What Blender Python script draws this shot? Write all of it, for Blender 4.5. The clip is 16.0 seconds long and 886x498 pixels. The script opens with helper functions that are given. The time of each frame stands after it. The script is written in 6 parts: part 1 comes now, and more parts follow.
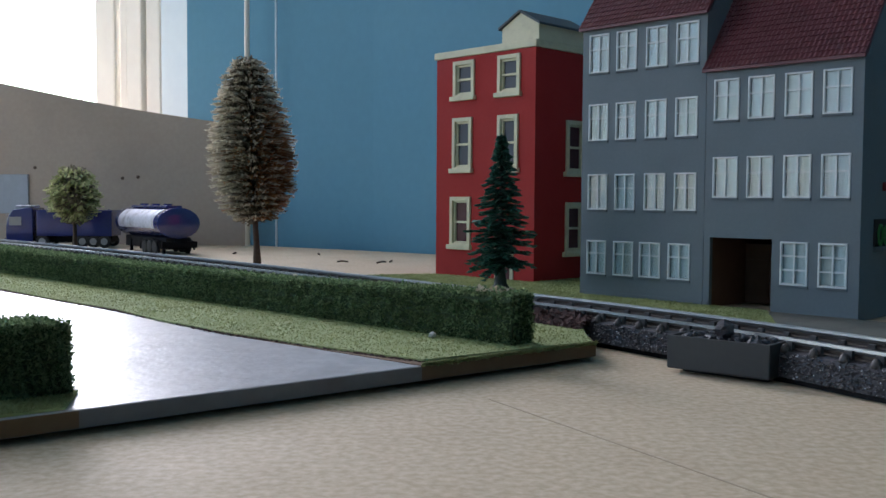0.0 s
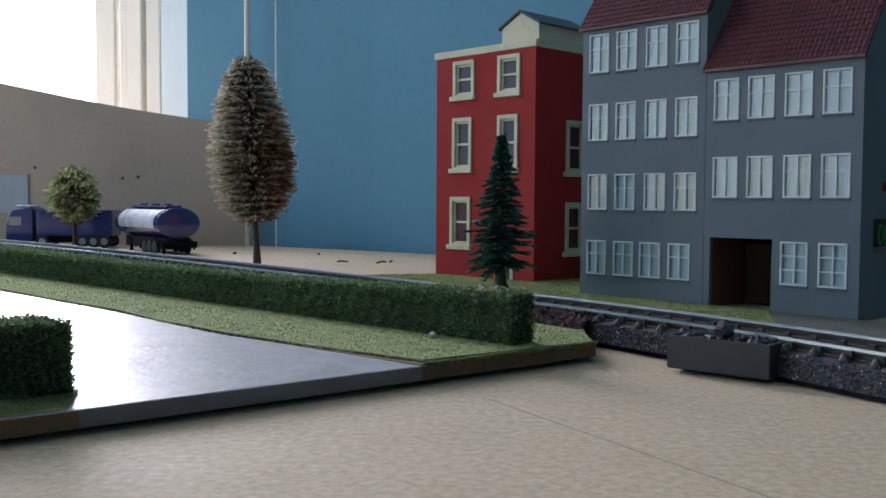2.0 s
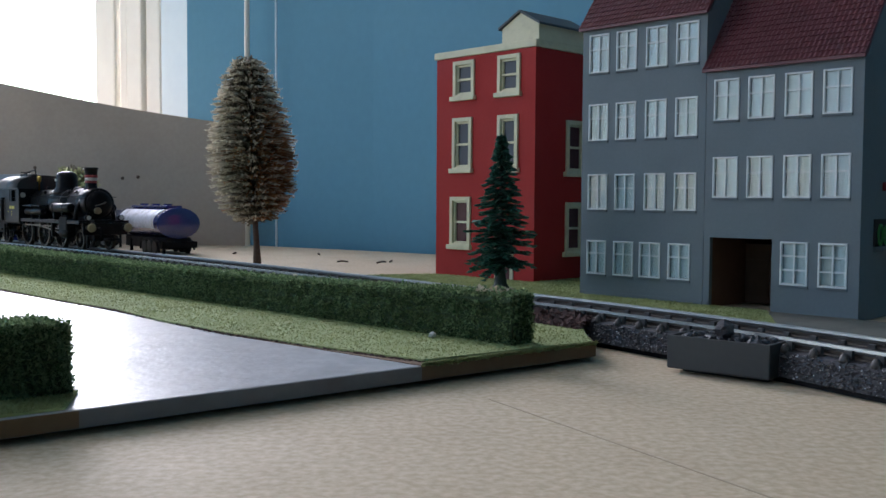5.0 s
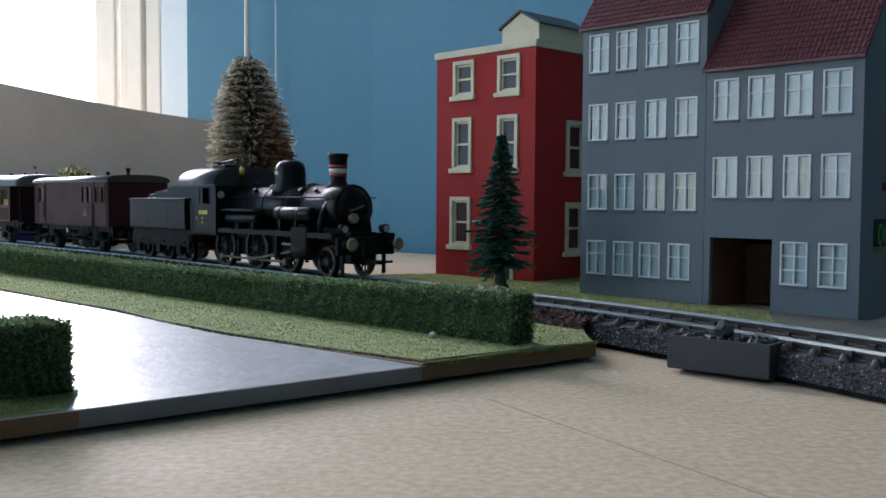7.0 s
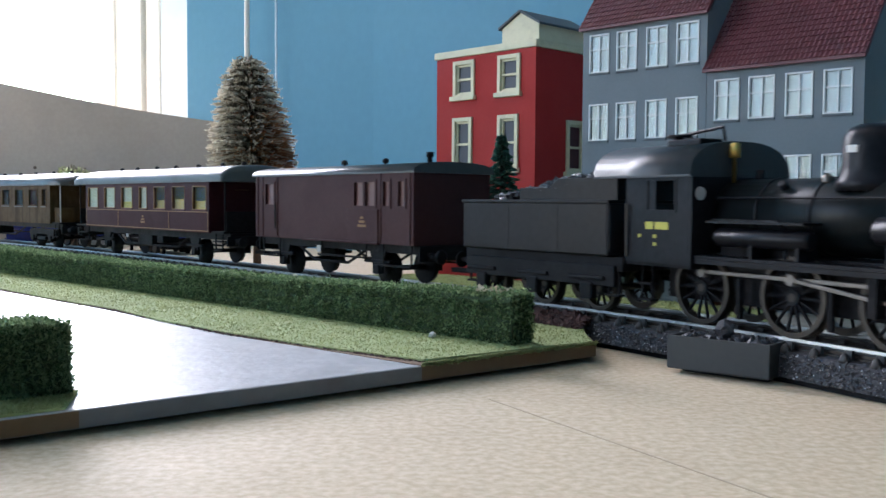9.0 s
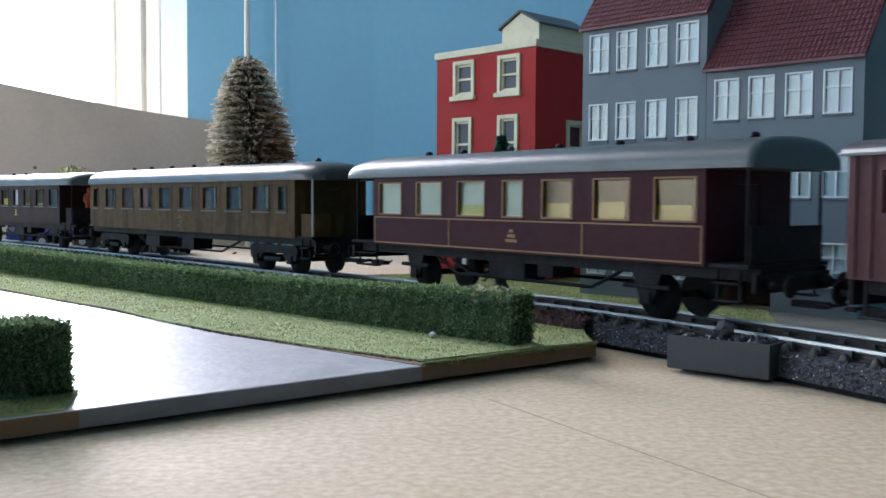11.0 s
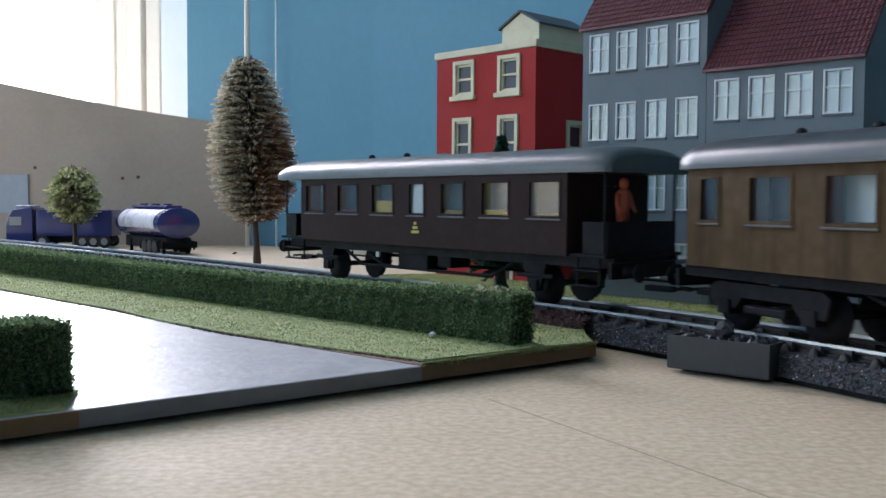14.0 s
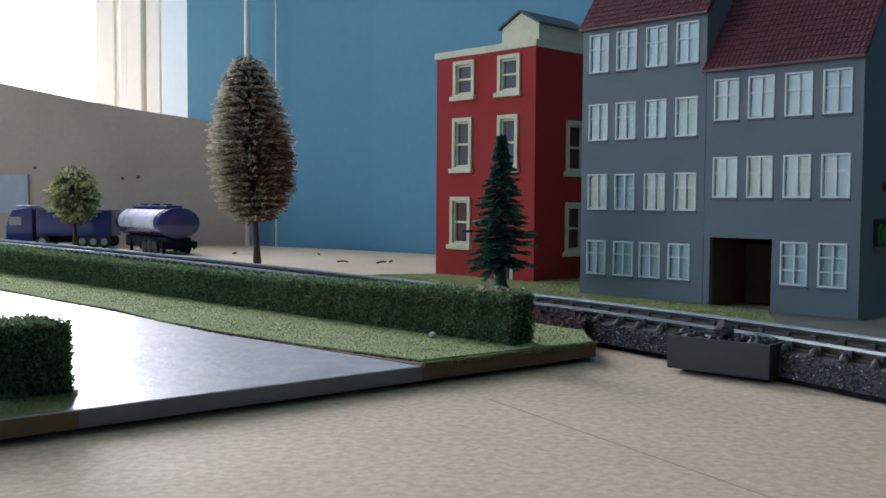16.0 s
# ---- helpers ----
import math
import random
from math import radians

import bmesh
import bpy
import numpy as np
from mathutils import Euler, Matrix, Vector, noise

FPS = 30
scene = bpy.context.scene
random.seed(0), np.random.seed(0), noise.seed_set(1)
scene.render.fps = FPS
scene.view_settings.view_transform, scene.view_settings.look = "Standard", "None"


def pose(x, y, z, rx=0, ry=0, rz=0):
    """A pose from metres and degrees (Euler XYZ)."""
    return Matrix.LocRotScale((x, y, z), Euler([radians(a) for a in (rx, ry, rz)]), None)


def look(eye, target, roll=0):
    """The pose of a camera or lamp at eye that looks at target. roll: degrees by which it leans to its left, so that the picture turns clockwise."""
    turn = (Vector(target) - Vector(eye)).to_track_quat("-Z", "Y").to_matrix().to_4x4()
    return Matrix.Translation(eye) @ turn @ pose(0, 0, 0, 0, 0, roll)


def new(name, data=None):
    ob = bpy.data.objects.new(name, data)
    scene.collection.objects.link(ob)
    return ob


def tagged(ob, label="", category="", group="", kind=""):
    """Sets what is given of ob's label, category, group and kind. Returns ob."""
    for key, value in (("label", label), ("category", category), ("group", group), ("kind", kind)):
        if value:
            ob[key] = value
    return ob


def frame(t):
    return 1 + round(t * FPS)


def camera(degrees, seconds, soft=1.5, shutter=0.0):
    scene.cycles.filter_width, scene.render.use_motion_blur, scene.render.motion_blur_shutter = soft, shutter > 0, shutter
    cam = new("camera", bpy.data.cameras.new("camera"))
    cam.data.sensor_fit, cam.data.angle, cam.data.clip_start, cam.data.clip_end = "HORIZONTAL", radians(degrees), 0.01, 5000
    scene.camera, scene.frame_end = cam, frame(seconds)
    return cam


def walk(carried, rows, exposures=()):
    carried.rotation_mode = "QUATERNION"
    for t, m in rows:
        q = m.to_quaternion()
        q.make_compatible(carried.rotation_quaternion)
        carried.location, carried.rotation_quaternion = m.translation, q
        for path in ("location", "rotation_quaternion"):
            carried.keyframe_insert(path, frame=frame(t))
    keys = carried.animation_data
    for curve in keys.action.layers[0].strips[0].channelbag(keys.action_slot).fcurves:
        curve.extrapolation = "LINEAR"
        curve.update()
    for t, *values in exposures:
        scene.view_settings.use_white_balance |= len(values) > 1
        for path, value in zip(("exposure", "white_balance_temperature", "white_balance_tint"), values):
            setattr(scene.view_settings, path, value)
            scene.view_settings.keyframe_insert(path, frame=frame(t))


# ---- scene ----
import itertools

# camera: stands still, a few centimetres over the layout board
cam = camera(49.55, 16.0, soft=1.5, shutter=0.25)
EYE = (0.0, 0.0, 0.039)
VIEW = look(EYE, (0.0, math.cos(radians(2.8495)), 0.039 - math.sin(radians(2.8495))), 0.3646)
walk(cam, [(0.0, VIEW), (16.0, VIEW)],
     exposures=[(0.0, 0.0), (4.0, 0.0), (6.3, 0.05), (7.0, 0.15), (7.5, 0.62), (8.0, 0.74), (8.5, 0.78), (9.2, 0.82), (11.3, 0.73), (11.6, 0.7), (12.0, 0.52), (12.5, 0.47), (14.5, 0.46), (15.5, 0.25), (16.0, 0.16)])

# daylight
world = bpy.data.worlds.new("sky")
scene.world = world
world.use_nodes = True
wn = world.node_tree
sky = wn.nodes.new("ShaderNodeTexSky")
sky.sky_type, sky.sun_disc = "NISHITA", False
sky.sun_elevation, sky.sun_rotation = radians(38), radians(-35)
wn.links.new(sky.outputs[0], wn.nodes["Background"].inputs[0])
wn.nodes["Background"].inputs[1].default_value = 0.5


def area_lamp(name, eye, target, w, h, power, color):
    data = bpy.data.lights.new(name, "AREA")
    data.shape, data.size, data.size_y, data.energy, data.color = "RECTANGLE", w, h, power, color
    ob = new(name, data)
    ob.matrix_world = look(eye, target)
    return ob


# room corner and the two long walls seen behind the layout
CORNER = Vector((-0.055, 0.752, 0))
WALL_A = Vector((-0.80, 0.60, 0))      # window wall, runs away to the far side
WALL_B = Vector((0.74, -0.673, 0))     # plain wall behind the houses
IN_A = Vector((-0.60, -0.80, 0))       # into the room

win_mid = CORNER + WALL_A * 0.95 - IN_A * 0.03
area_lamp("window_light", (win_mid.x, win_mid.y, 0.50), (win_mid.x + IN_A.x, win_mid.y + IN_A.y, 0.36), 1.25, 0.86, 60.0, (0.918, 0.895, 1.055))
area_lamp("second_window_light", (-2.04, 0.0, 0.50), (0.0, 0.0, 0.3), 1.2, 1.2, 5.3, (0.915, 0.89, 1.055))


# ---- materials ----
def mat(name, color, rough=0.6, metal=0.0, grain=900.0, amount=0.12, stain=60.0, stains=0.15, bump=0.15, bump_scale=None, spec=0.5, second=None, coat=0.0, drip=1.0):
    m = bpy.data.materials.new(name)
    m.use_nodes = True
    nt = m.node_tree
    b = nt.nodes["Principled BSDF"]
    tc = nt.nodes.new("ShaderNodeTexCoord")
    n1 = nt.nodes.new("ShaderNodeTexNoise")
    n1.inputs["Scale"].default_value, n1.inputs["Detail"].default_value = grain, 5
    n2 = nt.nodes.new("ShaderNodeTexNoise")
    n2.inputs["Scale"].default_value, n2.inputs["Detail"].default_value = stain, 4
    nt.links.new(tc.outputs["Object"], n1.inputs["Vector"])
    if drip != 1.0:
        mp = nt.nodes.new("ShaderNodeMapping")
        mp.inputs["Scale"].default_value = (1, 1, drip)
        nt.links.new(tc.outputs["Object"], mp.inputs["Vector"])
        nt.links.new(mp.outputs[0], n2.inputs["Vector"])
    else:
        nt.links.new(tc.outputs["Object"], n2.inputs["Vector"])
    dark = [c * 0.55 for c in color]
    second = second or [min(1, c * 1.25 + 0.01) for c in color]

    def mix(fac, a, bb):
        x = nt.nodes.new("ShaderNodeMix")
        x.data_type = "RGBA"
        if isinstance(fac, float):
            x.inputs[0].default_value = fac
        else:
            nt.links.new(fac, x.inputs[0])
        for sock, v in ((x.inputs[6], a), (x.inputs[7], bb)):
            if isinstance(v, (list, tuple)):
                sock.default_value = (*v[:3], 1)
            else:
                nt.links.new(v, sock)
        return x.outputs[2]

    def ramp(src, lo, hi, scale):
        r = nt.nodes.new("ShaderNodeMapRange")
        r.inputs[1].default_value, r.inputs[2].default_value, r.inputs[3].default_value, r.inputs[4].default_value = lo, hi, 0, scale
        nt.links.new(src, r.inputs[0])
        return r.outputs[0]

    c1 = mix(ramp(n1.outputs[0], 0.35, 0.7, amount * 3), list(color), list(second))
    c2 = mix(ramp(n2.outputs[0], 0.5, 0.75, stains * 2), c1, dark)
    nt.links.new(c2, b.inputs["Base Color"])
    rr = nt.nodes.new("ShaderNodeMapRange")
    rr.inputs[3].default_value, rr.inputs[4].default_value = max(0.02, rough - 0.12), min(1, rough + 0.12)
    nt.links.new(n2.outputs[0], rr.inputs[0])
    nt.links.new(rr.outputs[0], b.inputs["Roughness"])
    b.inputs["Metallic"].default_value = metal
    b.inputs["Specular IOR Level"].default_value = spec
    b.inputs["Coat Weight"].default_value = coat
    if bump:
        bp = nt.nodes.new("ShaderNodeBump")
        bp.inputs["Strength"].default_value, bp.inputs["Distance"].default_value = bump, 0.0004
        if bump_scale:
            n3 = nt.nodes.new("ShaderNodeTexNoise")
            n3.inputs["Scale"].default_value = bump_scale
            nt.links.new(tc.outputs["Object"], n3.inputs["Vector"])
            nt.links.new(n3.outputs[0], bp.inputs["Height"])
        else:
            nt.links.new(n1.outputs[0], bp.inputs["Height"])
        nt.links.new(bp.outputs[0], b.inputs["Normal"])
    return m


def leafy(name, low, high, rough=0.75, thin=0.45):
    """Foliage or flock whose pieces differ in colour from one to the next."""
    m = bpy.data.materials.new(name)
    m.use_nodes = True
    nt = m.node_tree
    b = nt.nodes["Principled BSDF"]
    g = nt.nodes.new("ShaderNodeNewGeometry")
    r = nt.nodes.new("ShaderNodeValToRGB")
    r.color_ramp.elements[0].color, r.color_ramp.elements[1].color = (*low, 1), (*high, 1)
    nt.links.new(g.outputs["Random Per Island"], r.inputs[0])
    tc = nt.nodes.new("ShaderNodeTexCoord")
    n = nt.nodes.new("ShaderNodeTexNoise")
    n.inputs["Scale"].default_value = 120
    n.inputs["Detail"].default_value = 4
    nt.links.new(tc.outputs["Object"], n.inputs["Vector"])
    mx = nt.nodes.new("ShaderNodeMix")
    mx.data_type, mx.blend_type = "RGBA", "MULTIPLY"
    mr = nt.nodes.new("ShaderNodeMapRange")
    mr.inputs[1].default_value, mr.inputs[2].default_value, mr.inputs[3].default_value, mr.inputs[4].default_value = 0.35, 0.65, 0.6, 0.0
    nt.links.new(n.outputs[0], mr.inputs[0])
    nt.links.new(mr.outputs[0], mx.inputs[0])
    nt.links.new(r.outputs[0], mx.inputs[6])
    mx.inputs[7].default_value = (0.55, 0.55, 0.5, 1)
    nt.links.new(mx.outputs[2], b.inputs["Base Color"])
    b.inputs["Roughness"].default_value = rough
    b.inputs["Specular IOR Level"].default_value = 0.25
    if thin:
        tr = nt.nodes.new("ShaderNodeBsdfTranslucent")
        nt.links.new(mx.outputs[2], tr.inputs[0])
        ms = nt.nodes.new("ShaderNodeMixShader")
        ms.inputs[0].default_value = thin
        nt.links.new(b.outputs[0], ms.inputs[1])
        nt.links.new(tr.outputs[0], ms.inputs[2])
        nt.links.new(ms.outputs[0], nt.nodes["Material Output"].inputs[0])
    return m


def glass(name, tint=(0.9, 0.95, 0.95), mixed=0.12, dusty=0.0):
    m = bpy.data.materials.new(name)
    m.use_nodes = True
    nt = m.node_tree
    nt.nodes.remove(nt.nodes["Principled BSDF"])
    t = nt.nodes.new("ShaderNodeBsdfTransparent")
    t.inputs[0].default_value = (*tint, 1)
    g = nt.nodes.new("ShaderNodeBsdfGlossy")
    g.inputs["Roughness"].default_value = 0.06
    x = nt.nodes.new("ShaderNodeMixShader")
    x.inputs[0].default_value = mixed
    nt.links.new(t.outputs[0], x.inputs[1])
    nt.links.new(g.outputs[0], x.inputs[2])
    d = nt.nodes.new("ShaderNodeBsdfDiffuse")
    d.inputs[0].default_value = (0.62, 0.63, 0.60, 1)
    y = nt.nodes.new("ShaderNodeMixShader")
    y.inputs[0].default_value = dusty
    nt.links.new(x.outputs[0], y.inputs[1])
    nt.links.new(d.outputs[0], y.inputs[2])
    nt.links.new(y.outputs[0], nt.nodes["Material Output"].inputs[0])
    return m


M = dict(
    edge_dark=mat("dark_card_edge", (0.15, 0.145, 0.145), 0.8, grain=500, stains=0.3),
    board=mat("chipboard", (0.465, 0.37, 0.237), 0.76, grain=620, amount=0.27, stain=30, stains=0.10, bump=0.02, second=(0.66, 0.555, 0.41)),
    seam=mat("board_joint", (0.34, 0.27, 0.185), 0.9),
    wall=mat("blue_wall_paint", (0.088, 0.255, 0.36), 0.7, grain=160, amount=0.06, stain=3, stains=0.08, bump=0.1),
    white=mat("white_window_paint", (0.80, 0.77, 0.68), 0.45, grain=80, amount=0.05, stain=9, stains=0.06, bump=0.03),
    reveal=mat("pale_reveal_paint", (0.70, 0.80, 0.84), 0.6, grain=80, amount=0.05, stain=9, stains=0.05),
    ceiling=mat("ceiling_paint", (0.78, 0.78, 0.76), 0.85, grain=60),
    floor=mat("floor_boards", (0.30, 0.20, 0.12), 0.5, grain=30),
    panel=mat("brown_hardboard", (0.36, 0.305, 0.25), 0.55, grain=300, amount=0.1, stain=12, stains=0.2, bump=0.08),
    paving=mat("grey_paving_card", (0.36, 0.36, 0.37), 0.36, spec=1.0, grain=240, amount=0.3, stain=70, stains=0.42, bump=0.3, bump_scale=480),
    card_edge=mat("card_edge", (0.13, 0.075, 0.035), 0.8, grain=500, stains=0.3),
    grass=leafy("grass_flock", (0.29, 0.335, 0.145), (0.355, 0.405, 0.19)),
    grass_base=mat("grass_mat", (0.27, 0.32, 0.135), 0.95, grain=1500, amount=0.15, stain=120, stains=0.12, bump=0.0),
    hedge=leafy("hedge_foam", (0.045, 0.10, 0.037), (0.29, 0.39, 0.20)),
    # far darker green than the flakes: painted shade between them
    hedge_core_shade=mat("hedge_core_shade", (0.025, 0.05, 0.017), 0.95, grain=900, bump=0.6),
    ballast=mat("dark_ballast", (0.038, 0.037, 0.044), 0.75, grain=1600, amount=0.12, stain=300, stains=0.3, bump=0.9, bump_scale=1300, second=(0.10, 0.10, 0.112)),
    stone=mat("dark_stone_chips", (0.034, 0.033, 0.040), 0.34, grain=1500, amount=0.2, bump=0.6, second=(0.15, 0.148, 0.16)),
    crumbs=leafy("brown_crumbs", (0.030, 0.014, 0.013), (0.10, 0.048, 0.043), 0.8, 0.0),
    rail=mat("nickel_rail", (0.37, 0.38, 0.38), 0.35, 0.85, grain=700, amount=0.1, stain=90, stains=0.3, bump=0.05),
    sleeper=mat("dark_sleeper_plastic", (0.045, 0.043, 0.043), 0.6, grain=900, bump=0.3),
    trough=mat("grey_plastic_trough", (0.031, 0.033, 0.034), 0.55, grain=700, amount=0.1, bump=0.1),
    red=mat("red_painted_plaster", (0.36, 0.018, 0.016), 0.65, spec=0.3, grain=600, amount=0.06, stain=40, stains=0.12, bump=0.1),
    cream=mat("cream_trim", (0.62, 0.58, 0.40), 0.5, grain=700, amount=0.06, stain=120, stains=0.2, bump=0.08),
    slate=mat("dark_slate", (0.07, 0.08, 0.09), 0.6, grain=900),
    grey=mat("blue_grey_plaster", (0.125, 0.155, 0.175), 0.65, grain=800, amount=0.06, stain=40, stains=0.12, bump=0.12),
    grey_sill=mat("grey_sill", (0.10, 0.125, 0.14), 0.6, grain=800),
    frame_white=mat("white_plastic_frame", (0.64, 0.67, 0.68), 0.45, grain=900, amount=0.04, stains=0.06, bump=0.03),
    curtain=mat("white_net_curtain", (0.60, 0.65, 0.68), 0.9, grain=500, amount=0.1, stain=180, stains=0.15, bump=0.2),
    curtain_b=mat("warm_net_curtain", (0.56, 0.57, 0.56), 0.9, grain=500, amount=0.1, stain=180, stains=0.15, bump=0.2),
    # near-black colour that mostly stands in for unlit insides
    painted_dark=mat("painted_dark", (0.03, 0.027, 0.027), 0.9),
    pane=mat("window_pane", (0.075, 0.085, 0.105), 0.4, spec=0.2, grain=60, amount=0.1, stain=30, bump=0.0),
    pane_red=mat("red_curtained_pane", (0.085, 0.028, 0.032), 0.4, spec=0.2, grain=200, amount=0.2, stain=60, stains=0.4, bump=0.0),
    tile=mat("red_roof_tile", (0.115, 0.026, 0.034), 0.48, grain=500, amount=0.15, stain=80, stains=0.25, bump=0.2),
    gate=mat("brown_gate_wood", (0.13, 0.055, 0.028), 0.7, grain=300),
    black=mat("black_engine_paint", (0.0055, 0.0056, 0.0078), 0.33, spec=0.13, grain=500, amount=0.15, stain=90, stains=0.2, bump=0.05),
    black_green=mat("dark_green_engine_paint", (0.0042, 0.0066, 0.0076), 0.33, spec=0.14, grain=500, amount=0.15, stain=90, stains=0.2, bump=0.05),
    frame_black=mat("underframe_black", (0.0068, 0.0064, 0.0082), 0.6, spec=0.12, grain=700, amount=0.2, stain=120, stains=0.3, bump=0.15),
    steel=mat("bright_steel", (0.13, 0.115, 0.105), 0.4, 0.9, grain=500),
    tyre_steel=mat("dull_tyre_steel", (0.045, 0.037, 0.031), 0.45, 0.7, grain=500),
    coal=mat("coal", (0.03, 0.03, 0.034), 0.3, grain=900, bump=0.8, second=(0.25, 0.25, 0.27), amount=0.3),
    brass=mat("brass", (0.62, 0.42, 0.12), 0.35, 0.9),
    van_brown=mat("van_red_brown", (0.048, 0.0165, 0.018), 0.55, spec=0.15, grain=600, amount=0.08, stain=60, stains=0.2, bump=0.08),
    wine=mat("wine_red_coach_paint", (0.035, 0.0068, 0.0105), 0.5, spec=0.1, grain=600, amount=0.08, stain=60, stains=0.15, bump=0.05),
    gold=mat("gold_lining", (0.17, 0.075, 0.016), 0.5, grain=900),
    yellow=mat("yellow_lettering", (0.40, 0.36, 0.05), 0.6),
    teak=mat("weathered_teak", (0.054, 0.031, 0.0105), 0.6, spec=0.12, grain=260, amount=0.3, stain=240, stains=0.5, bump=0.15, drip=0.1),
    coach_brown=mat("dark_brown_coach_paint", (0.022, 0.0095, 0.0085), 0.55, spec=0.1, grain=600, amount=0.08, stain=60, stains=0.15, bump=0.05),
    roof_grey=mat("coach_roof_grey", (0.060, 0.072, 0.073), 0.42, spec=0.45, grain=500, amount=0.1, stain=45, stains=0.3, bump=0.06),
    roof_dark=mat("coach_roof_dark_grey", (0.034, 0.036, 0.036), 0.36, spec=0.55, grain=500, amount=0.1, stain=45, stains=0.3, bump=0.06),
    interior=mat("yellow_interior", (0.46, 0.40, 0.09), 0.7, grain=300),
    # lighter than the engine black: reflected light put into the roof colour
    cab_roof=mat("cab_roof_sheen_grey", (0.026, 0.029, 0.033), 0.38, spec=0.36, grain=500, amount=0.1, stain=60, stains=0.2, bump=0.05),
    worn_print=mat("worn_white_print", (0.52, 0.54, 0.60), 0.35, grain=350, amount=0.3, stain=140, stains=0.6, bump=0.1),
    van_pane=mat("dull_red_pane", (0.11, 0.035, 0.03), 0.4, grain=300),
    interior_dim=mat("dim_yellow_blind", (0.30, 0.225, 0.06), 0.7, grain=300),
    blind_ochre=mat("ochre_blind", (0.24, 0.16, 0.05), 0.7, grain=300),
    interior_red=mat("red_seat", (0.13, 0.022, 0.028), 0.7, grain=300),
    glass=glass("coach_glass", (0.92, 0.94, 0.93), 0.020, 0.02),
    house_glass=glass("house_glass", mixed=0.025),
    blue=mat("blue_lorry_plastic", (0.026, 0.036, 0.17), 0.22, coat=0.8, grain=500, amount=0.08, stain=80, stains=0.15, bump=0.05),
    rubber=mat("black_rubber", (0.02, 0.02, 0.02), 0.7),
    path=mat("dull_grey_path", (0.10, 0.106, 0.09), 0.85, grain=700, amount=0.2, stain=70, stains=0.3, bump=0.4),
    # light colour for chips that act as glints on dark ballast
    sparkle=mat("glint_chips", (0.55, 0.55, 0.58), 0.3, grain=900, bump=0.1),
    dry_moss=leafy("dry_moss", (0.34, 0.27, 0.17), (0.62, 0.53, 0.40), 0.8, 0.2),
    hubs=mat("grey_hubs", (0.35, 0.35, 0.36), 0.5),
    bark=mat("brown_trunk", (0.075, 0.050, 0.036), 0.85, grain=700, amount=0.3, bump=0.6),
    bristle=leafy("olive_bristle", (0.40, 0.35, 0.25), (0.88, 0.82, 0.68), 0.6, 0.25),
    # darker copy of the bristle colour, for shade deep in the crowns
    bristle_shade=leafy("olive_bristle_shade", (0.13, 0.11, 0.08), (0.28, 0.24, 0.175), 0.8, 0.1),
    bristle_rust=leafy("rust_bristle", (0.26, 0.11, 0.045), (0.50, 0.26, 0.12), 0.6, 0.2),
    leaf=leafy("yellow_green_leaf", (0.26, 0.31, 0.12), (0.72, 0.74, 0.42), 0.7, 0.3),
    needle=leafy("dark_green_plastic_needle", (0.015, 0.075, 0.058), (0.08, 0.25, 0.18), 0.36, 0.15),
    needle_trunk=mat("green_brown_trunk", (0.035, 0.05, 0.035), 0.6, grain=500, bump=0.5),
    orange=mat("orange_vest", (0.40, 0.075, 0.03), 0.6),
    sign_green=mat("green_sign", (0.04, 0.20, 0.04), 0.5),
    red_white=mat("signal_red", (0.24, 0.022, 0.025), 0.5),
    seat_yellow=mat("yellow_seat_plastic", (0.40, 0.27, 0.03), 0.5, grain=300),
    saloon=mat("pale_saloon_panel", (0.46, 0.47, 0.37), 0.7, grain=300, stain=150, stains=0.12),
    buffer_face=mat("worn_brass_steel", (0.30, 0.24, 0.15), 0.5, 0.4, grain=500),
    plate=mat("blue_grey_plate", (0.34, 0.40, 0.46), 0.5, grain=200, stain=20, stains=0.08),
    off_white=mat("off_white_paint", (0.50, 0.49, 0.47), 0.5),
)


# ---- mesh helpers: sizes in millimetres ----
UNIT = [0.001]


def bx(bm, x0, x1, y0, y1, z0, z1, bev=0.0):
    vs = [bm.verts.new((x, y, z)) for x in (x0, x1) for y in (y0, y1) for z in (z0, z1)]
    fs = [bm.faces.new([vs[i] for i in f]) for f in ((0, 1, 3, 2), (4, 6, 7, 5), (0, 4, 5, 1), (2, 3, 7, 6), (0, 2, 6, 4), (1, 5, 7, 3))]
    if bev > 0:
        edges = list({e for f in fs for e in f.edges})
        bmesh.ops.bevel(bm, geom=edges, offset=bev, segments=2, affect="EDGES", profile=0.5)
    return bm


def tube(bm, pts, r, seg=10, caps=True):
    """A tube along points; r a number or one radius per point."""
    pts = [Vector(p) for p in pts]
    rs = r if isinstance(r, (list, tuple)) else [r] * len(pts)
    rings = []
    for i, p in enumerate(pts):
        d = (pts[min(i + 1, len(pts) - 1)] - pts[max(i - 1, 0)]).normalized()
        a = d.orthogonal().normalized() if abs(d.z) > 0.99 else d.cross(Vector((0, 0, 1))).normalized()
        b = d.cross(a)
        rings.append([bm.verts.new(p + (a * math.cos(2 * math.pi * k / seg) + b * math.sin(2 * math.pi * k / seg)) * rs[i]) for k in range(seg)])
    for u, v in zip(rings, rings[1:]):
        for k in range(seg):
            f = bm.faces.new((u[k], u[(k + 1) % seg], v[(k + 1) % seg], v[k]))
            f.smooth = seg > 6
    if caps:
        bm.faces.new(rings[0][::-1])
        bm.faces.new(rings[-1])
    return bm


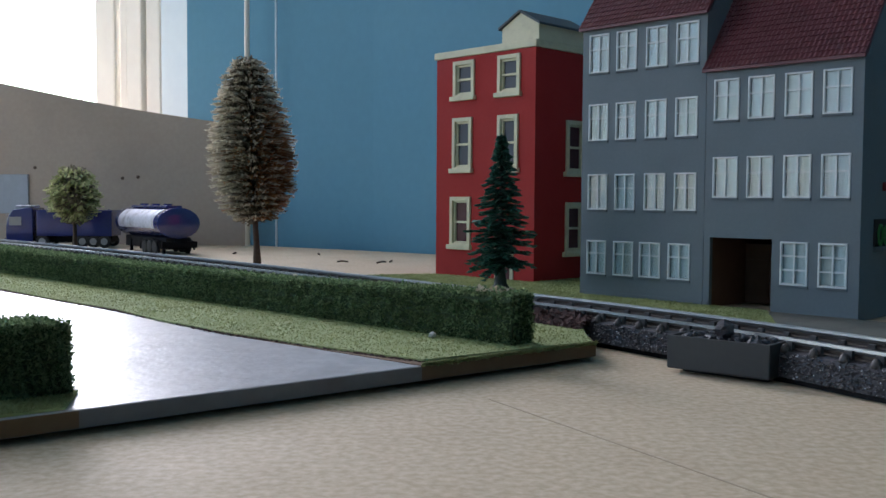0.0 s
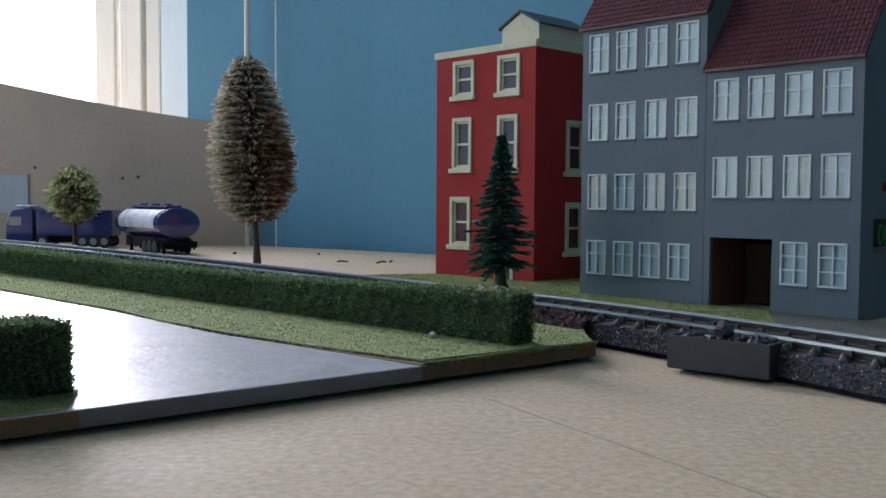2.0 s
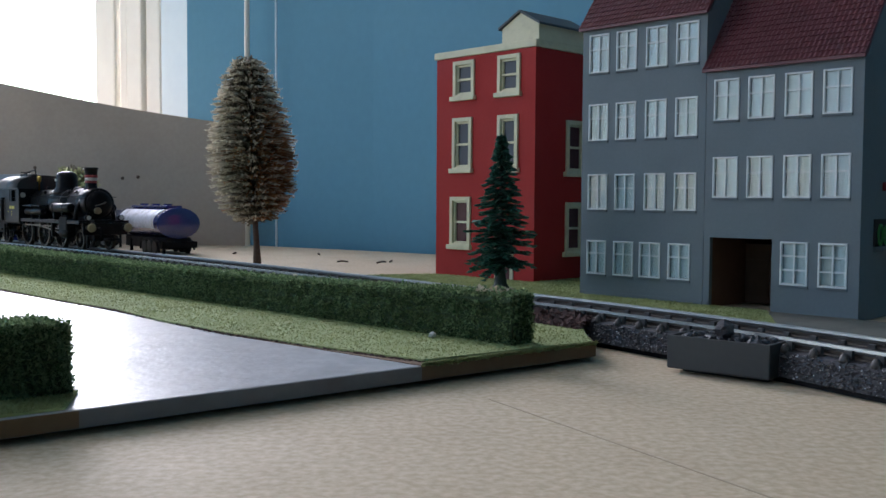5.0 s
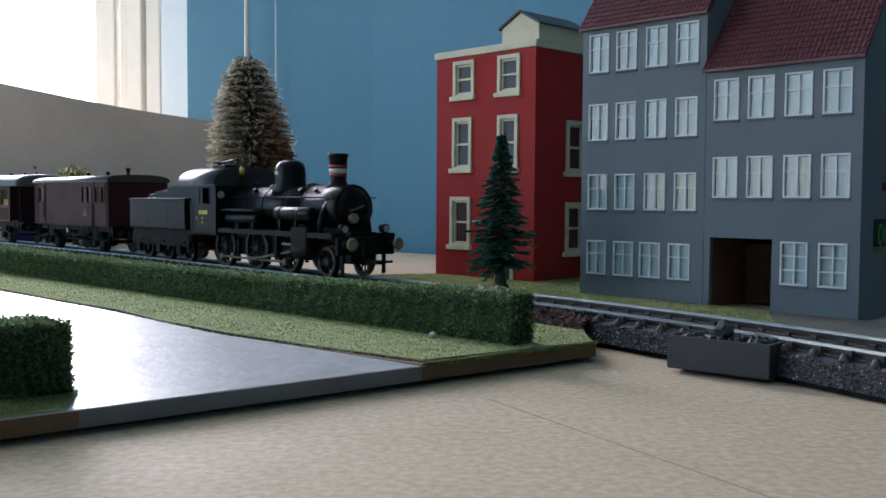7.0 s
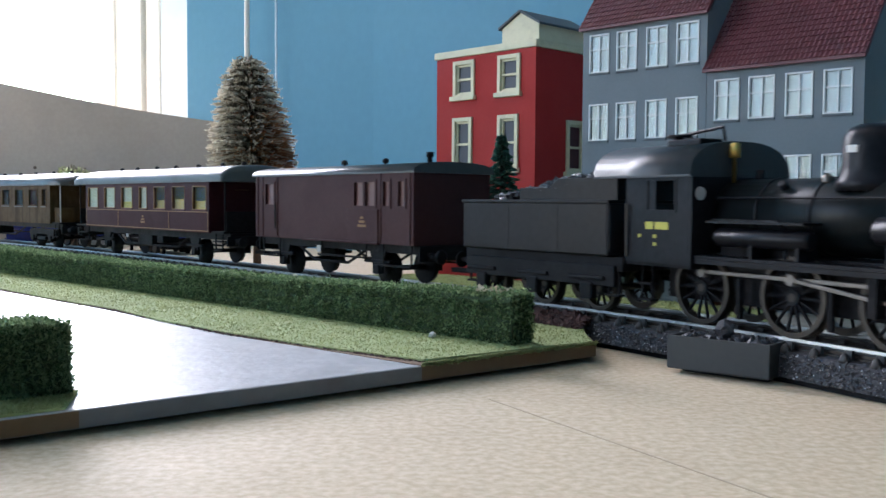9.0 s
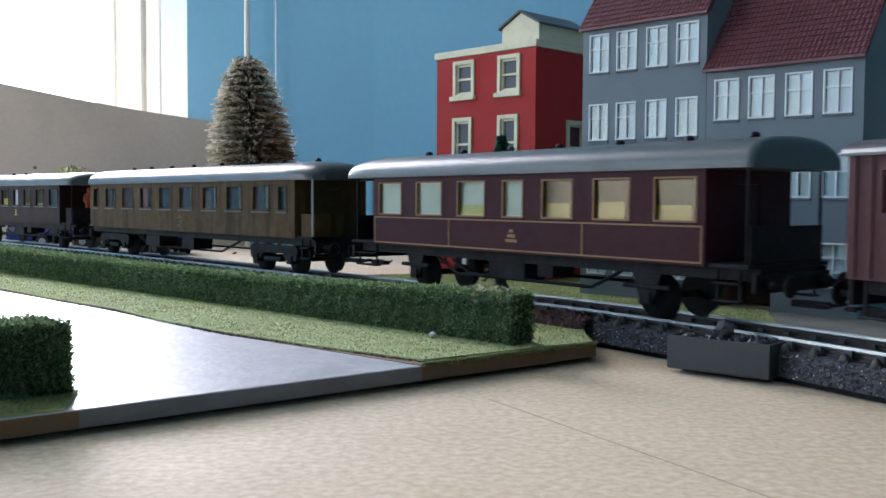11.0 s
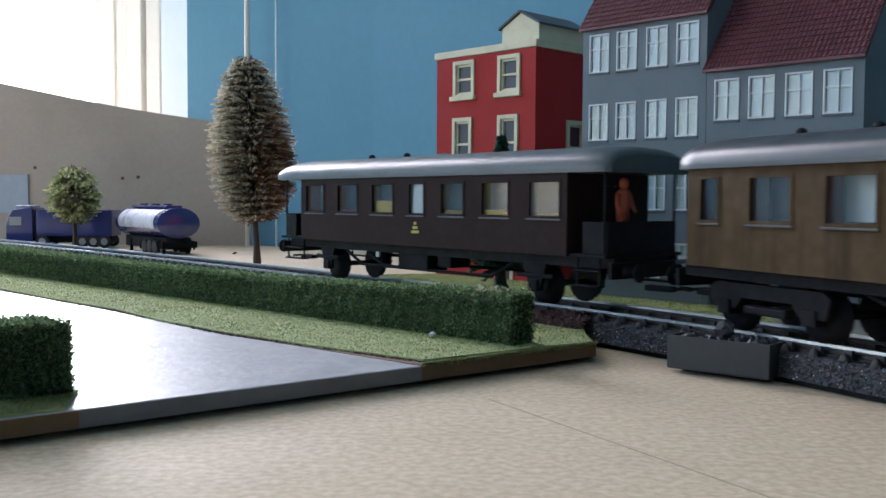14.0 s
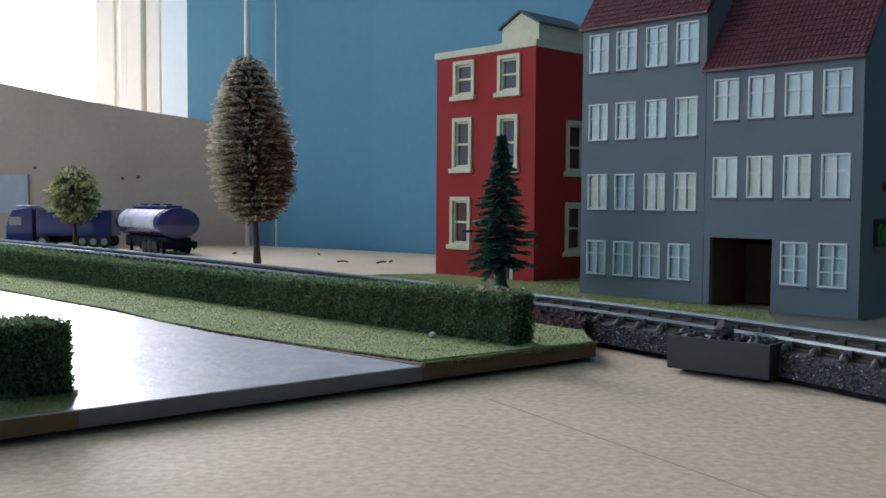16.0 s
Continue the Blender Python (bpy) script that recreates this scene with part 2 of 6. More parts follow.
def prism(bm, poly, axis, a, b):
    """A closed outline pushed along an axis: 'x' (outline in y, z), 'y' (x, z) or 'z' (x, y)."""
    def at(p, t):
        return {"x": (t, p[0], p[1]), "y": (p[0], t, p[1]), "z": (p[0], p[1], t)}[axis]
    u = [bm.verts.new(at(p, a)) for p in poly]
    v = [bm.verts.new(at(p, b)) for p in poly]
    n = len(poly)
    for k in range(n):
        bm.faces.new((u[k], u[(k + 1) % n], v[(k + 1) % n], v[k]))
    bm.faces.new(u[::-1])
    bm.faces.new(v)
    return bm


def ball(bm, c, r, squash=1.0, sub=1, rough=0.0, rng=None):
    res = bmesh.ops.create_icosphere(bm, subdivisions=sub, radius=r)
    for v in res["verts"]:
        k = 1 + (rng.uniform(-rough, rough) if rng else 0)
        v.co = Vector((v.co.x * k, v.co.y * k, v.co.z * k * squash)) + Vector(c)
    return bm


def part(name, bm, material, parent=None, label="", smooth=False, bevel=0.0):
    """Links a bmesh made in millimetres as one mesh object, as a thing or under a thing or part."""
    bmesh.ops.recalc_face_normals(bm, faces=bm.faces[:])
    if bevel:
        bmesh.ops.bevel(bm, geom=[e for e in bm.edges if e.is_manifold and e.calc_face_angle(0) > 0.6], offset=bevel, segments=2, affect="EDGES", profile=0.5)
    if smooth:
        for f in bm.faces:
            f.smooth = True
    for v in bm.verts:
        v.co *= UNIT[0]
    me = bpy.data.meshes.new(name)
    bm.to_mesh(me)
    bm.free()
    me.materials.append(material)
    ob = new(name, me)
    if parent:
        ob.parent = parent
    if label:
        ob["label"] = label
    return ob


def raw(name, verts, faces, material, parent=None, label=""):
    """Many small pieces in one mesh; verts in metres."""
    me = bpy.data.meshes.new(name)
    me.from_pydata([tuple(v) for v in verts], [], faces)
    me.materials.append(material)
    ob = new(name, me)
    if parent:
        ob.parent = parent
    if label:
        ob["label"] = label
    return ob


def thing(name, label, category, group="", kind="", at=None):
    e = new(name)
    e.empty_display_size = 0.01
    if at is not None:
        e.matrix_world = at
    return tagged(e, label, category, group, kind)


def B():
    return bmesh.new()


def flakes(points, normals, size, rng, spread=0.6, tall=1.0):
    """Small triangles that stand on points, turned at random about their normals."""
    n = len(points)
    a = rng.normal(size=(n, 3))
    a -= normals * np.sum(a * normals, axis=1)[:, None] * (1 - spread * 0.5)
    a /= np.linalg.norm(a, axis=1)[:, None] + 1e-9
    b = np.cross(normals, a) + rng.normal(size=(n, 3)) * 0.3
    s = (size * rng.uniform(0.5, 1.4, n))[:, None]
    tip = points + normals * s * rng.uniform(0.4, 1.5, n)[:, None] * tall + a * s * 0.5
    v = np.stack([points - b * s * 0.5, points + b * s * 0.5, tip], axis=1).reshape(-1, 3)
    f = np.arange(3 * n).reshape(-1, 3)
    return v, f.tolist()


# ---- the track's line ----
SS = np.arange(-1.9, 1.5001, 0.002)
HEAD = np.where(SS < -0.05, radians(124.746) + 1.49188 * 0.05 - 0.2197 * (SS + 0.05), radians(124.746) - 1.49188 * SS)
HEAD = np.where(SS < -0.62, HEAD - 0.9 * (SS + 0.62), HEAD)
HEAD = np.where(SS > 0.45, radians(124.746) - 1.49188 * 0.45 + 0 * SS, HEAD)
_dx, _dy = -np.cos(HEAD), -np.sin(HEAD)
PX = np.concatenate([[0], np.cumsum((_dx[1:] + _dx[:-1]) * 0.001)])
PY = np.concatenate([[0], np.cumsum((_dy[1:] + _dy[:-1]) * 0.001)])
PX += 0.05193 - np.interp(0.0, SS, PX)
PY += 0.23896 - np.interp(0.0, SS, PY)
RAIL_Z = 0.0095


K = 1.08         # the line and the train share this scale
PX, PY, SS = PX * K, PY * K, SS * K


def on_track(s, off=0.0):
    """A point of the track's line; off: metres to the side of the houses."""
    h = float(np.interp(s, SS, HEAD))
    return Vector((float(np.interp(s, SS, PX)) + math.sin(h) * off, float(np.interp(s, SS, PY)) - math.cos(h) * off, 0))


def sweep(bm, prof, s0, s1, step=0.01):
    """A closed profile of (off, z) in millimetres along the track's line."""
    n = max(2, int(round((s1 - s0) / step)) + 1)
    rings = []
    for s in np.linspace(s0, s1, n):
        rings.append([bm.verts.new((*(on_track(s, o * 0.001).xy * 1000), z)) for o, z in prof])
    m = len(prof)
    for u, v in zip(rings, rings[1:]):
        for k in range(m):
            bm.faces.new((u[k], u[(k + 1) % m], v[(k + 1) % m], v[k]))
    bm.faces.new(rings[0][::-1])
    bm.faces.new(rings[-1])
    return bm


# ---- room ----
def wall_slab(name, a, b, z0, z1, thick, material, out, holes=(), label="", category="wall"):
    """A wall between two plan points, with rectangular openings (u0, u1, z0, z1) in metres; out: the side away from the room."""
    a, b = Vector(a[:2]), Vector(b[:2])
    d = (b - a).normalized()
    n = Vector((-d.y, d.x))
    if n.dot(Vector(out[:2])) < 0:
        n = -n
    L = (b - a).length
    us = sorted({0, L, *[h[0] for h in holes], *[h[1] for h in holes]})
    zs = sorted({z0, z1, *[h[2] for h in holes], *[h[3] for h in holes]})
    bm = B()
    for u0, u1 in zip(us, us[1:]):
        for w0, w1 in zip(zs, zs[1:]):
            if any(h[0] <= u0 and u1 <= h[1] and h[2] <= w0 and w1 <= h[3] for h in holes):
                continue
            q = [a + d * u0, a + d * u1, a + d * u1 + n * thick, a + d * u0 + n * thick]
            prism(bm, [(p.x * 1000, p.y * 1000) for p in q], "z", w0 * 1000, w1 * 1000)
    bmesh.ops.remove_doubles(bm, verts=bm.verts[:], dist=0.01)
    bm.verts.index_update()
    ob = part(name, bm, material)
    return tagged(ob, label, category, kind="structure")


P_A = CORNER + WALL_A * 2.3
P_B = CORNER + WALL_B * 2.3
P_W, P_S = Vector((-2.15, -1.0, 0)), Vector((-0.2, -2.2, 0))
WIN = (0.2257, 1.60, 0.02, 1.25)
wall_slab("wall_window", CORNER, P_A, -0.75, 1.7, 0.11, M["wall"], -IN_A, [WIN], "blue painted wall with a bright window")
wall_slab("wall_back", CORNER, P_B, -0.75, 1.7, 0.10, M["wall"], (0.67, 0.74), (), "plain blue painted wall behind the layout")
W2 = (1.53, 2.73, -0.12, 1.12)
wall_slab("wall_side", P_A, P_W, -0.75, 1.7, 0.10, M["wall"], (-1, 0), [W2], "blue painted wall with a second window")
wall_slab("wall_front", P_W, P_S, -0.75, 1.7, 0.10, M["wall"], (-0.5, -1), (), "plain blue painted wall")
wall_slab("wall_end", P_S, P_B, -0.75, 1.7, 0.10, M["wall"], (0.5, -1), (), "plain blue painted wall")
bm = B()
prism(bm, [(-2600, -2600), (2400, -2600), (2400, 2700), (-2600, 2700)], "z", -800, -752)
tagged(part("floor", bm, M["floor"]), "brown boarded room floor", "floor", kind="structure")
bm = B()
prism(bm, [(-2600, -2600), (2400, -2600), (2400, 2700), (-2600, 2700)], "z", 1702, 1750)
tagged(part("ceiling", bm, M["ceiling"]), "white painted room ceiling", "ceiling", kind="structure")


def window_frame_set():
    """The room window: fixed frame, casement and mullions in the opening of the window wall."""
    w = thing("window_1", "white painted casement window, glaring with daylight", "window", kind="structure")
    w.matrix_world = Matrix.Translation(CORNER) @ Matrix.Rotation(math.atan2(WALL_A.y, WALL_A.x), 4, "Z")
    # local x along the wall, local -y out of the room
    def post(name, u0, u1, y0, y1, z0=22, z1=1248, m="white"):
        part(name, bx(B(), u0, u1, y0, y1, z0, z1, 2.0), M[m], w)
    post("reveal_board", 226.0, 297, -45, -24, m="reveal")
    post("jamb", 298.5, 321, -40, -24)
    post("casement_stile", 322.5, 347, -38, -20)
    post("bead", 348, 361, -36, -22)
    post("mullion", 364, 398, -42, -18)
    post("mullion", 770, 800, -96, -60)
    post("mullion", 1180, 1210, -96, -60)
    post("jamb", 1572, 1599, -100, -70)
    post("sill_board", 226, 1599, -108, 6, 20.5, 28)
    post("head_board", 226, 1599, -100, -60, 1225, 1249)
    post("latch_stay", 432, 433.4, -26, -24, 30, 168)
    for u0, u1 in ((399, 769), (801, 1179), (1211, 1571)):
        g = part("pane", bx(B(), u0, u1, -27, -25, 30, 1224), M["glass"], w)
        g.visible_shadow = False
    return w


window_frame_set()
# second window, beside the viewer
w2 = thing("window_2", "white painted side window", "window", kind="structure")
_d = (P_W - P_A).normalized()
w2.matrix_world = Matrix.Translation(P_A) @ Matrix.Rotation(math.atan2(_d.y, _d.x), 4, "Z")
for u0, u1 in ((1531, 1565), (2115, 2145), (2695, 2729)):
    part("stile", bx(B(), u0, u1, -70, -30, -118, 1118, 2), M["white"], w2)
part("sill_board", bx(B(), 1532, 2728, -90, 10, -119, -110, 2), M["white"], w2)

# pale bars standing before the window wall
bar = part("wall_rod", tube(B(), [(0, 0, -60), (0, 0, 420)], 2.2, 8), M["white"])
bar.location = (-0.1655, 0.8125, 0)
tagged(bar, "thin pale upright rod before the blue wall", "rod")
pipe = part("wall_pipe", tube(B(), [(0, 0, -60), (0, 0, 420)], 0.9, 8), M["reveal"])
pipe.location = (-0.140, 0.806, 0)
tagged(pipe, "thin pale painted pipe along the wall", "pipe")

# ---- layout board ----
back = [(-900, 1362), (-52, 742), (-10, 706.5), (900, -118)]
bm = B()
prism(bm, [(-1800, 1300), *back, (700, -1300), (-1500, -900), (-1900, 0)], "z", -16, 0)
tagged(part("layout_board", bm, M["board"]), "beige chipboard layout board with pale scuffs", "board", kind="structure")
bm = B()
for x in (-1500, -200):
    for y in (-500, 500):
        bx(bm, x, x + 60, y, y + 60, -751, -16.5, 2)
tagged(part("trestle", bm, M["gate"]), "brown wooden legs under the layout board", "table legs", kind="structure")
bm = B()
a, b = Vector((9.0, 188.0)), Vector((62.0, 92.0))
bm2 = [a, a + Vector((0.22, 0.13)), b + Vector((0.28, 0.16)), b]
prism(bm, [(p.x, p.y) for p in bm2], "z", 0.0, 0.06)
tagged(part("board_joint", bm, M["seam"]), "dark hairline joint in the chipboard", "joint", kind="structure")

# brown back panel
bm = B()
pa, pb = Vector((-166, 820)), Vector((-640, 879))
n = Vector((-(pb - pa).y, (pb - pa).x)).normalized() * -6
PK = 10
rows_ = []
for i in range(PK + 1):
    p = pa.lerp(pb, i / PK)
    z = 101.5 + 39.5 * (i / PK) * 474 / 226 - 3.0 * math.sin(math.pi * min(1, i / PK * 2.1))
    rows_.append([bm.verts.new((p.x, p.y, 0.2)), bm.verts.new((p.x, p.y, z)), bm.verts.new((p.x - n.x, p.y - n.y, z)), bm.verts.new((p.x - n.x, p.y - n.y, 0.2))])
for u, v in zip(rows_, rows_[1:]):
    for k in range(4):
        bm.faces.new((u[k], u[(k + 1) % 4], v[(k + 1) % 4], v[k]))
bm.faces.new(rows_[0]), bm.faces.new(rows_[-1][::-1])
panel = part("back_panel", bm, M["panel"])
pdir = (pb - pa).normalized()
for u, z in ((96, 58), (110, 57), (190, 66), (232, 40)):
    q = pa + pdir * u
    sc = part("screw_head", tube(B(), [(0, -5.8, 0), (0, -6.5, 0)], 1.5, 10), M["bark"], panel)
    sc.matrix_local = Matrix.Translation((q.x * 0.001, q.y * 0.001, z * 0.001)) @ Matrix.Rotation(math.atan2(-pdir.y, -pdir.x), 4, "Z")
q = pa + pdir * 196
pl = part("cover_plate", bx(B(), -70, 0, -7.6, -6.05, 26, 60, 0.4), M["plate"], panel, "blue-grey plate fixed to the panel")
pl.matrix_local = Matrix.Translation((q.x * 0.001, q.y * 0.001, 0)) @ Matrix.Rotation(math.atan2(-pdir.y, -pdir.x), 4, "Z")
tagged(panel, "brown hardboard panel standing at the board's edge", "panel")

# ---- card with paving and grass ----
fa, fb = Vector((37.5, 233.0)), Vector((-69.0, 148.5))
fd = (fb - fa).normalized()
junction = fa + fd * 53.5
corner_l = fa + fd * 200
GL = [Vector((-4.6, 204.0)), Vector((-56, 245)), Vector((-102, 296)), Vector((-166.6, 359.6)), Vector((-330, 520))]
jn = [(junction.x, junction.y)]
bm = B()
prism(bm, [*jn, (corner_l.x, corner_l.y), (corner_l.x - 260, corner_l.y + 260), (-420, 560), (-330, 520), (-166.6, 359.6), (-102, 296), (-56, 245)], "z", 1.4, 4.5)
pv = part("paving_card", bm, M["paving"], bevel=0.15)
e0, e1 = junction, corner_l
q = Vector((fd.y, -fd.x))
q = q if q.y < 0 else -q
em = fa + fd * 124
part("edge_band", prism(B(), [tuple(e0), tuple(em), tuple(em + q * 0.25), tuple(e0 + q * 0.25)], "z", 1.45, 4.3), M["edge_dark"], pv, "dark grey card edge")
part("edge_band", prism(B(), [tuple(em), tuple(e1), tuple(e1 + q * 0.25), tuple(em + q * 0.25)], "z", 1.45, 4.3), M["card_edge"], pv, "brown card edge")
tagged(pv, "glossy grey paving card with a dark edge on the board", "paving", kind="structure")
bm = B()
near_edge = [on_track(s, -0.0142) * 1000 for s in np.arange(-0.012, -0.56, -0.03)]
prism(bm, [(fa.x, fa.y), *jn, (-56, 245), (-102, 296), (-166.6, 359.6), (-330, 520), *[(p.x, p.y) for p in near_edge[::-1]]], "z", 1.4, 4.6)
tagged(part("verge_card", bm, M["card_edge"]), "brown card edge under a strip of grass", "card", kind="structure")


def scatter_poly(poly, n, rng):
    poly = np.array(poly, float)
    lo, hi = poly.min(0), poly.max(0)
    pts = rng.uniform(lo, hi, (n * 4, 2))
    inside = np.zeros(len(pts), bool)
    x, y = pts[:, 0], pts[:, 1]
    j = len(poly) - 1
    for i in range(len(poly)):
        c = ((poly[i, 1] > y) != (poly[j, 1] > y)) & (x < (poly[j, 0] - poly[i, 0]) * (y - poly[i, 1]) / (poly[j, 1] - poly[i, 1] + 1e-12) + poly[i, 0])
        inside ^= c
        j = i
    return pts[inside][:n]


def grass(name, poly, z, n, size, label, seed, rim=None):
    """A thin flock mat with short blades; outline in millimetres."""
    rng = np.random.default_rng(seed)
    t = thing(name, label, "grass", kind="stuff")
    bm = B()
    prism(bm, poly, "z", z - 0.3, z + 0.15)
    part("mat", bm, M["grass_base"], t)
    p = scatter_poly(poly, n, rng)
    pts = np.column_stack([p, np.full(len(p), z + 0.1)]) * 0.001
    nor = np.tile([0.0, 0.0, 1.0], (len(pts), 1)) + rng.normal(size=(len(pts), 3)) * 0.18
    v, f = flakes(pts, nor / np.linalg.norm(nor, axis=1)[:, None], size, rng, tall=0.7)
    raw("blades", v, f, M["grass"], t)
    if rim:
        a, b = rim
        u = rng.uniform(0, 1, 5200)
        e = np.column_stack([a.x + (b.x - a.x) * u, a.y + (b.y - a.y) * u, z - 0.55 * rng.uniform(0, 1, 5200) ** 3 * (0.5 + 0.5 * np.sin(u * 37) * np.sin(u * 91))])
        out = np.array([(b - a).y, -(b - a).x, 0.0])
        out = out / np.linalg.norm(out) * (-1 if out[1] > 0 else 1)
        e[:, :2] += out[:2] * 0.25
        nn = np.tile(out * 0.6 + [0, 0, -0.25], (5200, 1)) + rng.normal(size=(5200, 3)) * 0.45
        v, f = flakes(e * 0.001, nn / np.linalg.norm(nn, axis=1)[:, None], size * 1.3, rng)
        raw("overhang", v, f, M["grass"], t)
    return t


grass("verge_grass", [(36.5, 233.5), (-4.0, 204.3), (-30, 223.5), (-56, 246), (-80, 270), (-102, 297), (-134, 327), (-166.6, 361), (-330, 522), *[(p.x, p.y) for p in near_edge[::-1]]],
      4.95, 210000, 0.00036, "short yellow-green grass verge beside the hedge", 3, (fa, junction))
far_a = [on_track(s, 0.0156) * 1000 for s in np.arange(0.035, -0.34, -0.02)]
far_b = [(-90, 462), (-62, 470), (-30, 490), (-4, 497.5), (42, 450.5), (86, 494), (99.5, 441), (56.5, 398), (58, 393.5), (114, 336.5)]
grass("house_grass", [(p.x, p.y) for p in far_a] + far_b, 1.2, 90000, 0.00055, "yellow-green grass strip between track and houses", 5)

# dull grey strip that carries on beside the track
strip = [tuple(p.xy) for p in [on_track(s, 0.0152) * 1000 for s in np.arange(0.03, 0.19, 0.02)]]
bm = B()
prism(bm, [*strip, (200, 249), (138, 312), (113, 337.5)], "z", 0.05, 1.1)
tagged(part("side_strip", bm, M["path"]), "dull grey strip between track and houses", "path", kind="structure")


def hedge(name, corners, z0, z1, n, size, seed, label, dip=False):
    """A clipped foam hedge over a four-cornered plan outline (millimetres)."""
    rng = np.random.default_rng(seed)
    t = thing(name, label, "hedge", "clipped hedges")
    c = [Vector(p) for p in corners]
    bm = B()
    prism(bm, [(p.x, p.y) for p in c], "z", z0, z1 - 0.4)
    sag = [(0, 0), (25, 0.4), (58, 1.3), (110, 2.0), (180, 1.9), (250, 1.4), (340, 0.3), (480, 0)] if dip else [(0, 0), (480, 0)]
    sx, sz = np.array(sag, float).T
    along = (c[1] - c[0]).normalized()
    bmesh.ops.subdivide_edges(bm, edges=bm.edges[:], cuts=9, use_grid_fill=True)
    for v in bm.verts:
        v.co += Vector(rng.normal(size=3) * 0.25)
        if v.co.z > z0 + 0.5:
            v.co.z -= float(np.interp((v.co.xy - c[0]).dot(along), sx, sz)) * (v.co.z - z0) / (z1 - z0)
        v.co.z = max(v.co.z, z0)
    # the dark core fills the gaps between flakes with painted shade
    part("core", bm, M["hedge_core_shade"], t)
    pts, nor = [], []
    faces = [(c[i], c[(i + 1) % 4]) for i in range(4)]
    mid = sum(c, Vector((0, 0))) / 4
    tot = sum((b - a).length * (z1 - z0) for a, b in faces) + (c[1] - c[0]).length * (c[2] - c[1]).length
    for a, b in faces:
        k = int(n * (b - a).length * (z1 - z0) / tot)
        u, w = rng.uniform(0, 1, k), rng.uniform(0, 1, k)
        d = (b - a).normalized()
        nn = Vector((d.y, -d.x))
        if nn.dot(mid - a) > 0:
            nn = -nn
        lump = 0.55 * np.sin(u * (b - a).length * 0.9 + seed) * np.sin(w * 5 + u * 40)
        o = rng.normal(0, 0.35, k) + lump * 0.6
        pts.append(np.column_stack([a.x + (b.x - a.x) * u + nn.x * o, a.y + (b.y - a.y) * u + nn.y * o, z0 + (z1 - z0) * w]))
        nor.append(np.tile([nn.x, nn.y, 0.25], (k, 1)))
    k = int(n * (c[1] - c[0]).length * (c[2] - c[1]).length / tot)
    u, w = rng.uniform(0, 1, (2, k))
    q = np.array([[p.x, p.y] for p in c])
    top = (q[0] * (1 - u)[:, None] + q[1] * u[:, None]) * (1 - w)[:, None] + (q[3] * (1 - u)[:, None] + q[2] * u[:, None]) * w[:, None]
    pts.append(np.column_stack([top, z1 + rng.normal(0, 0.45, k)]))
    nor.append(rng.normal(size=(k, 3)) * [1, 1, 0.35] + [0, 0, 0.25])
    pts, nor = np.concatenate(pts) * 0.001, np.concatenate(nor)
    run = (pts[:, 0] * 1000 - c[0].x) * along.x + (pts[:, 1] * 1000 - c[0].y) * along.y
    pts[:, 2] -= np.interp(run, sx, sz) * 0.001 * (pts[:, 2] * 1000 - z0) / (z1 - z0)
    nor = nor + rng.normal(size=nor.shape) * 0.5
    v, f = flakes(pts, nor / np.linalg.norm(nor, axis=1)[:, None], size, rng)
    raw("foliage", v, f, M["hedge"], t)
    return t


hd = (Vector((-207.6, 448.7)) - Vector((21.0, 225.7))).normalized()
hn = Vector((hd.y, -hd.x)) * (1 if hd.y > 0 else -1)
h0 = Vector((16.4, 225.2))
h1 = h0 + hd * 472
hedge("long_hedge", [h0, h1, h1 + hn * 7.4, h0 + hn * 7.4], 4.8, 16.95, 170000, 0.00062, 1, "long clipped dark green hedge along the grass verge", dip=True)
g0 = Vector((-65.0, 166.0))
g1 = g0 + Vector((-0.72, 0.69)) * 13
gn = Vector((-0.787, -0.617)) * 15
hedge("short_hedge", [g0, g1, g1 + gn, g0 + gn], 4.6, 16.9, 38000, 0.0005, 2, "clipped dark green hedge at the corner of the paving")

grass("corner_grass", [(-61.5, 155.2), (-76, 143.6), (-92, 158), (-78, 178), (-64.5, 168.5)], 4.9, 16000, 0.00045, "green grass at the foot of the corner hedge", 9)

bm = B()
off = Vector((-0.617, 0.787)) * 5
prism(bm, [tuple(fa + fd * 8 + off), tuple(corner_l + off), (corner_l.x - 250, corner_l.y + 255), (-410, 550), (-320, 530), (-150, 380), (0, 232)], "z", 0.05, 1.38)
tagged(part("card_underlay", bm, M["edge_dark"]), "dark underlay beneath the paving card", "underlay", kind="structure")

# ---- track ----
track = thing("railway_track", "model railway track with nickel rails on dark ballast", "track", kind="structure")
# recessed near-black strip, added as the shadow line under the ballast
part("underlay", sweep(B(), [(-12.0, 0.05), (12.5, 0.05), (12.5, 1.6), (-12.0, 1.6)], -1.95, 1.4), M["frame_black"], track)
part("ballast", sweep(B(), [(-13.4, 1.4), (15.0, 1.4), (14.0, 6.4), (12.6, 6.95), (-12.0, 6.95), (-12.8, 6.6)], -1.95, 1.4, 0.006), M["ballast"], track)
for off in (-8.8, 8.8):
    rail = part("rail", sweep(B(), [(off - 0.25, 8.25), (off + 0.25, 8.25), (off + 0.55, 8.85), (off + 0.5, 9.5), (off - 0.5, 9.5), (off - 0.55, 8.85)], -1.95, 1.4), M["rail"], track)
    part("rail_foot", sweep(B(), [(off - 0.95, 7.1), (off + 0.95, 7.1), (off + 0.8, 7.4), (off + 0.24, 7.55), (off + 0.23, 8.24), (off - 0.23, 8.24), (off - 0.24, 7.55), (off - 0.8, 7.4)], -1.95, 1.4), M["tyre_steel"], rail, "dull dark rail foot")
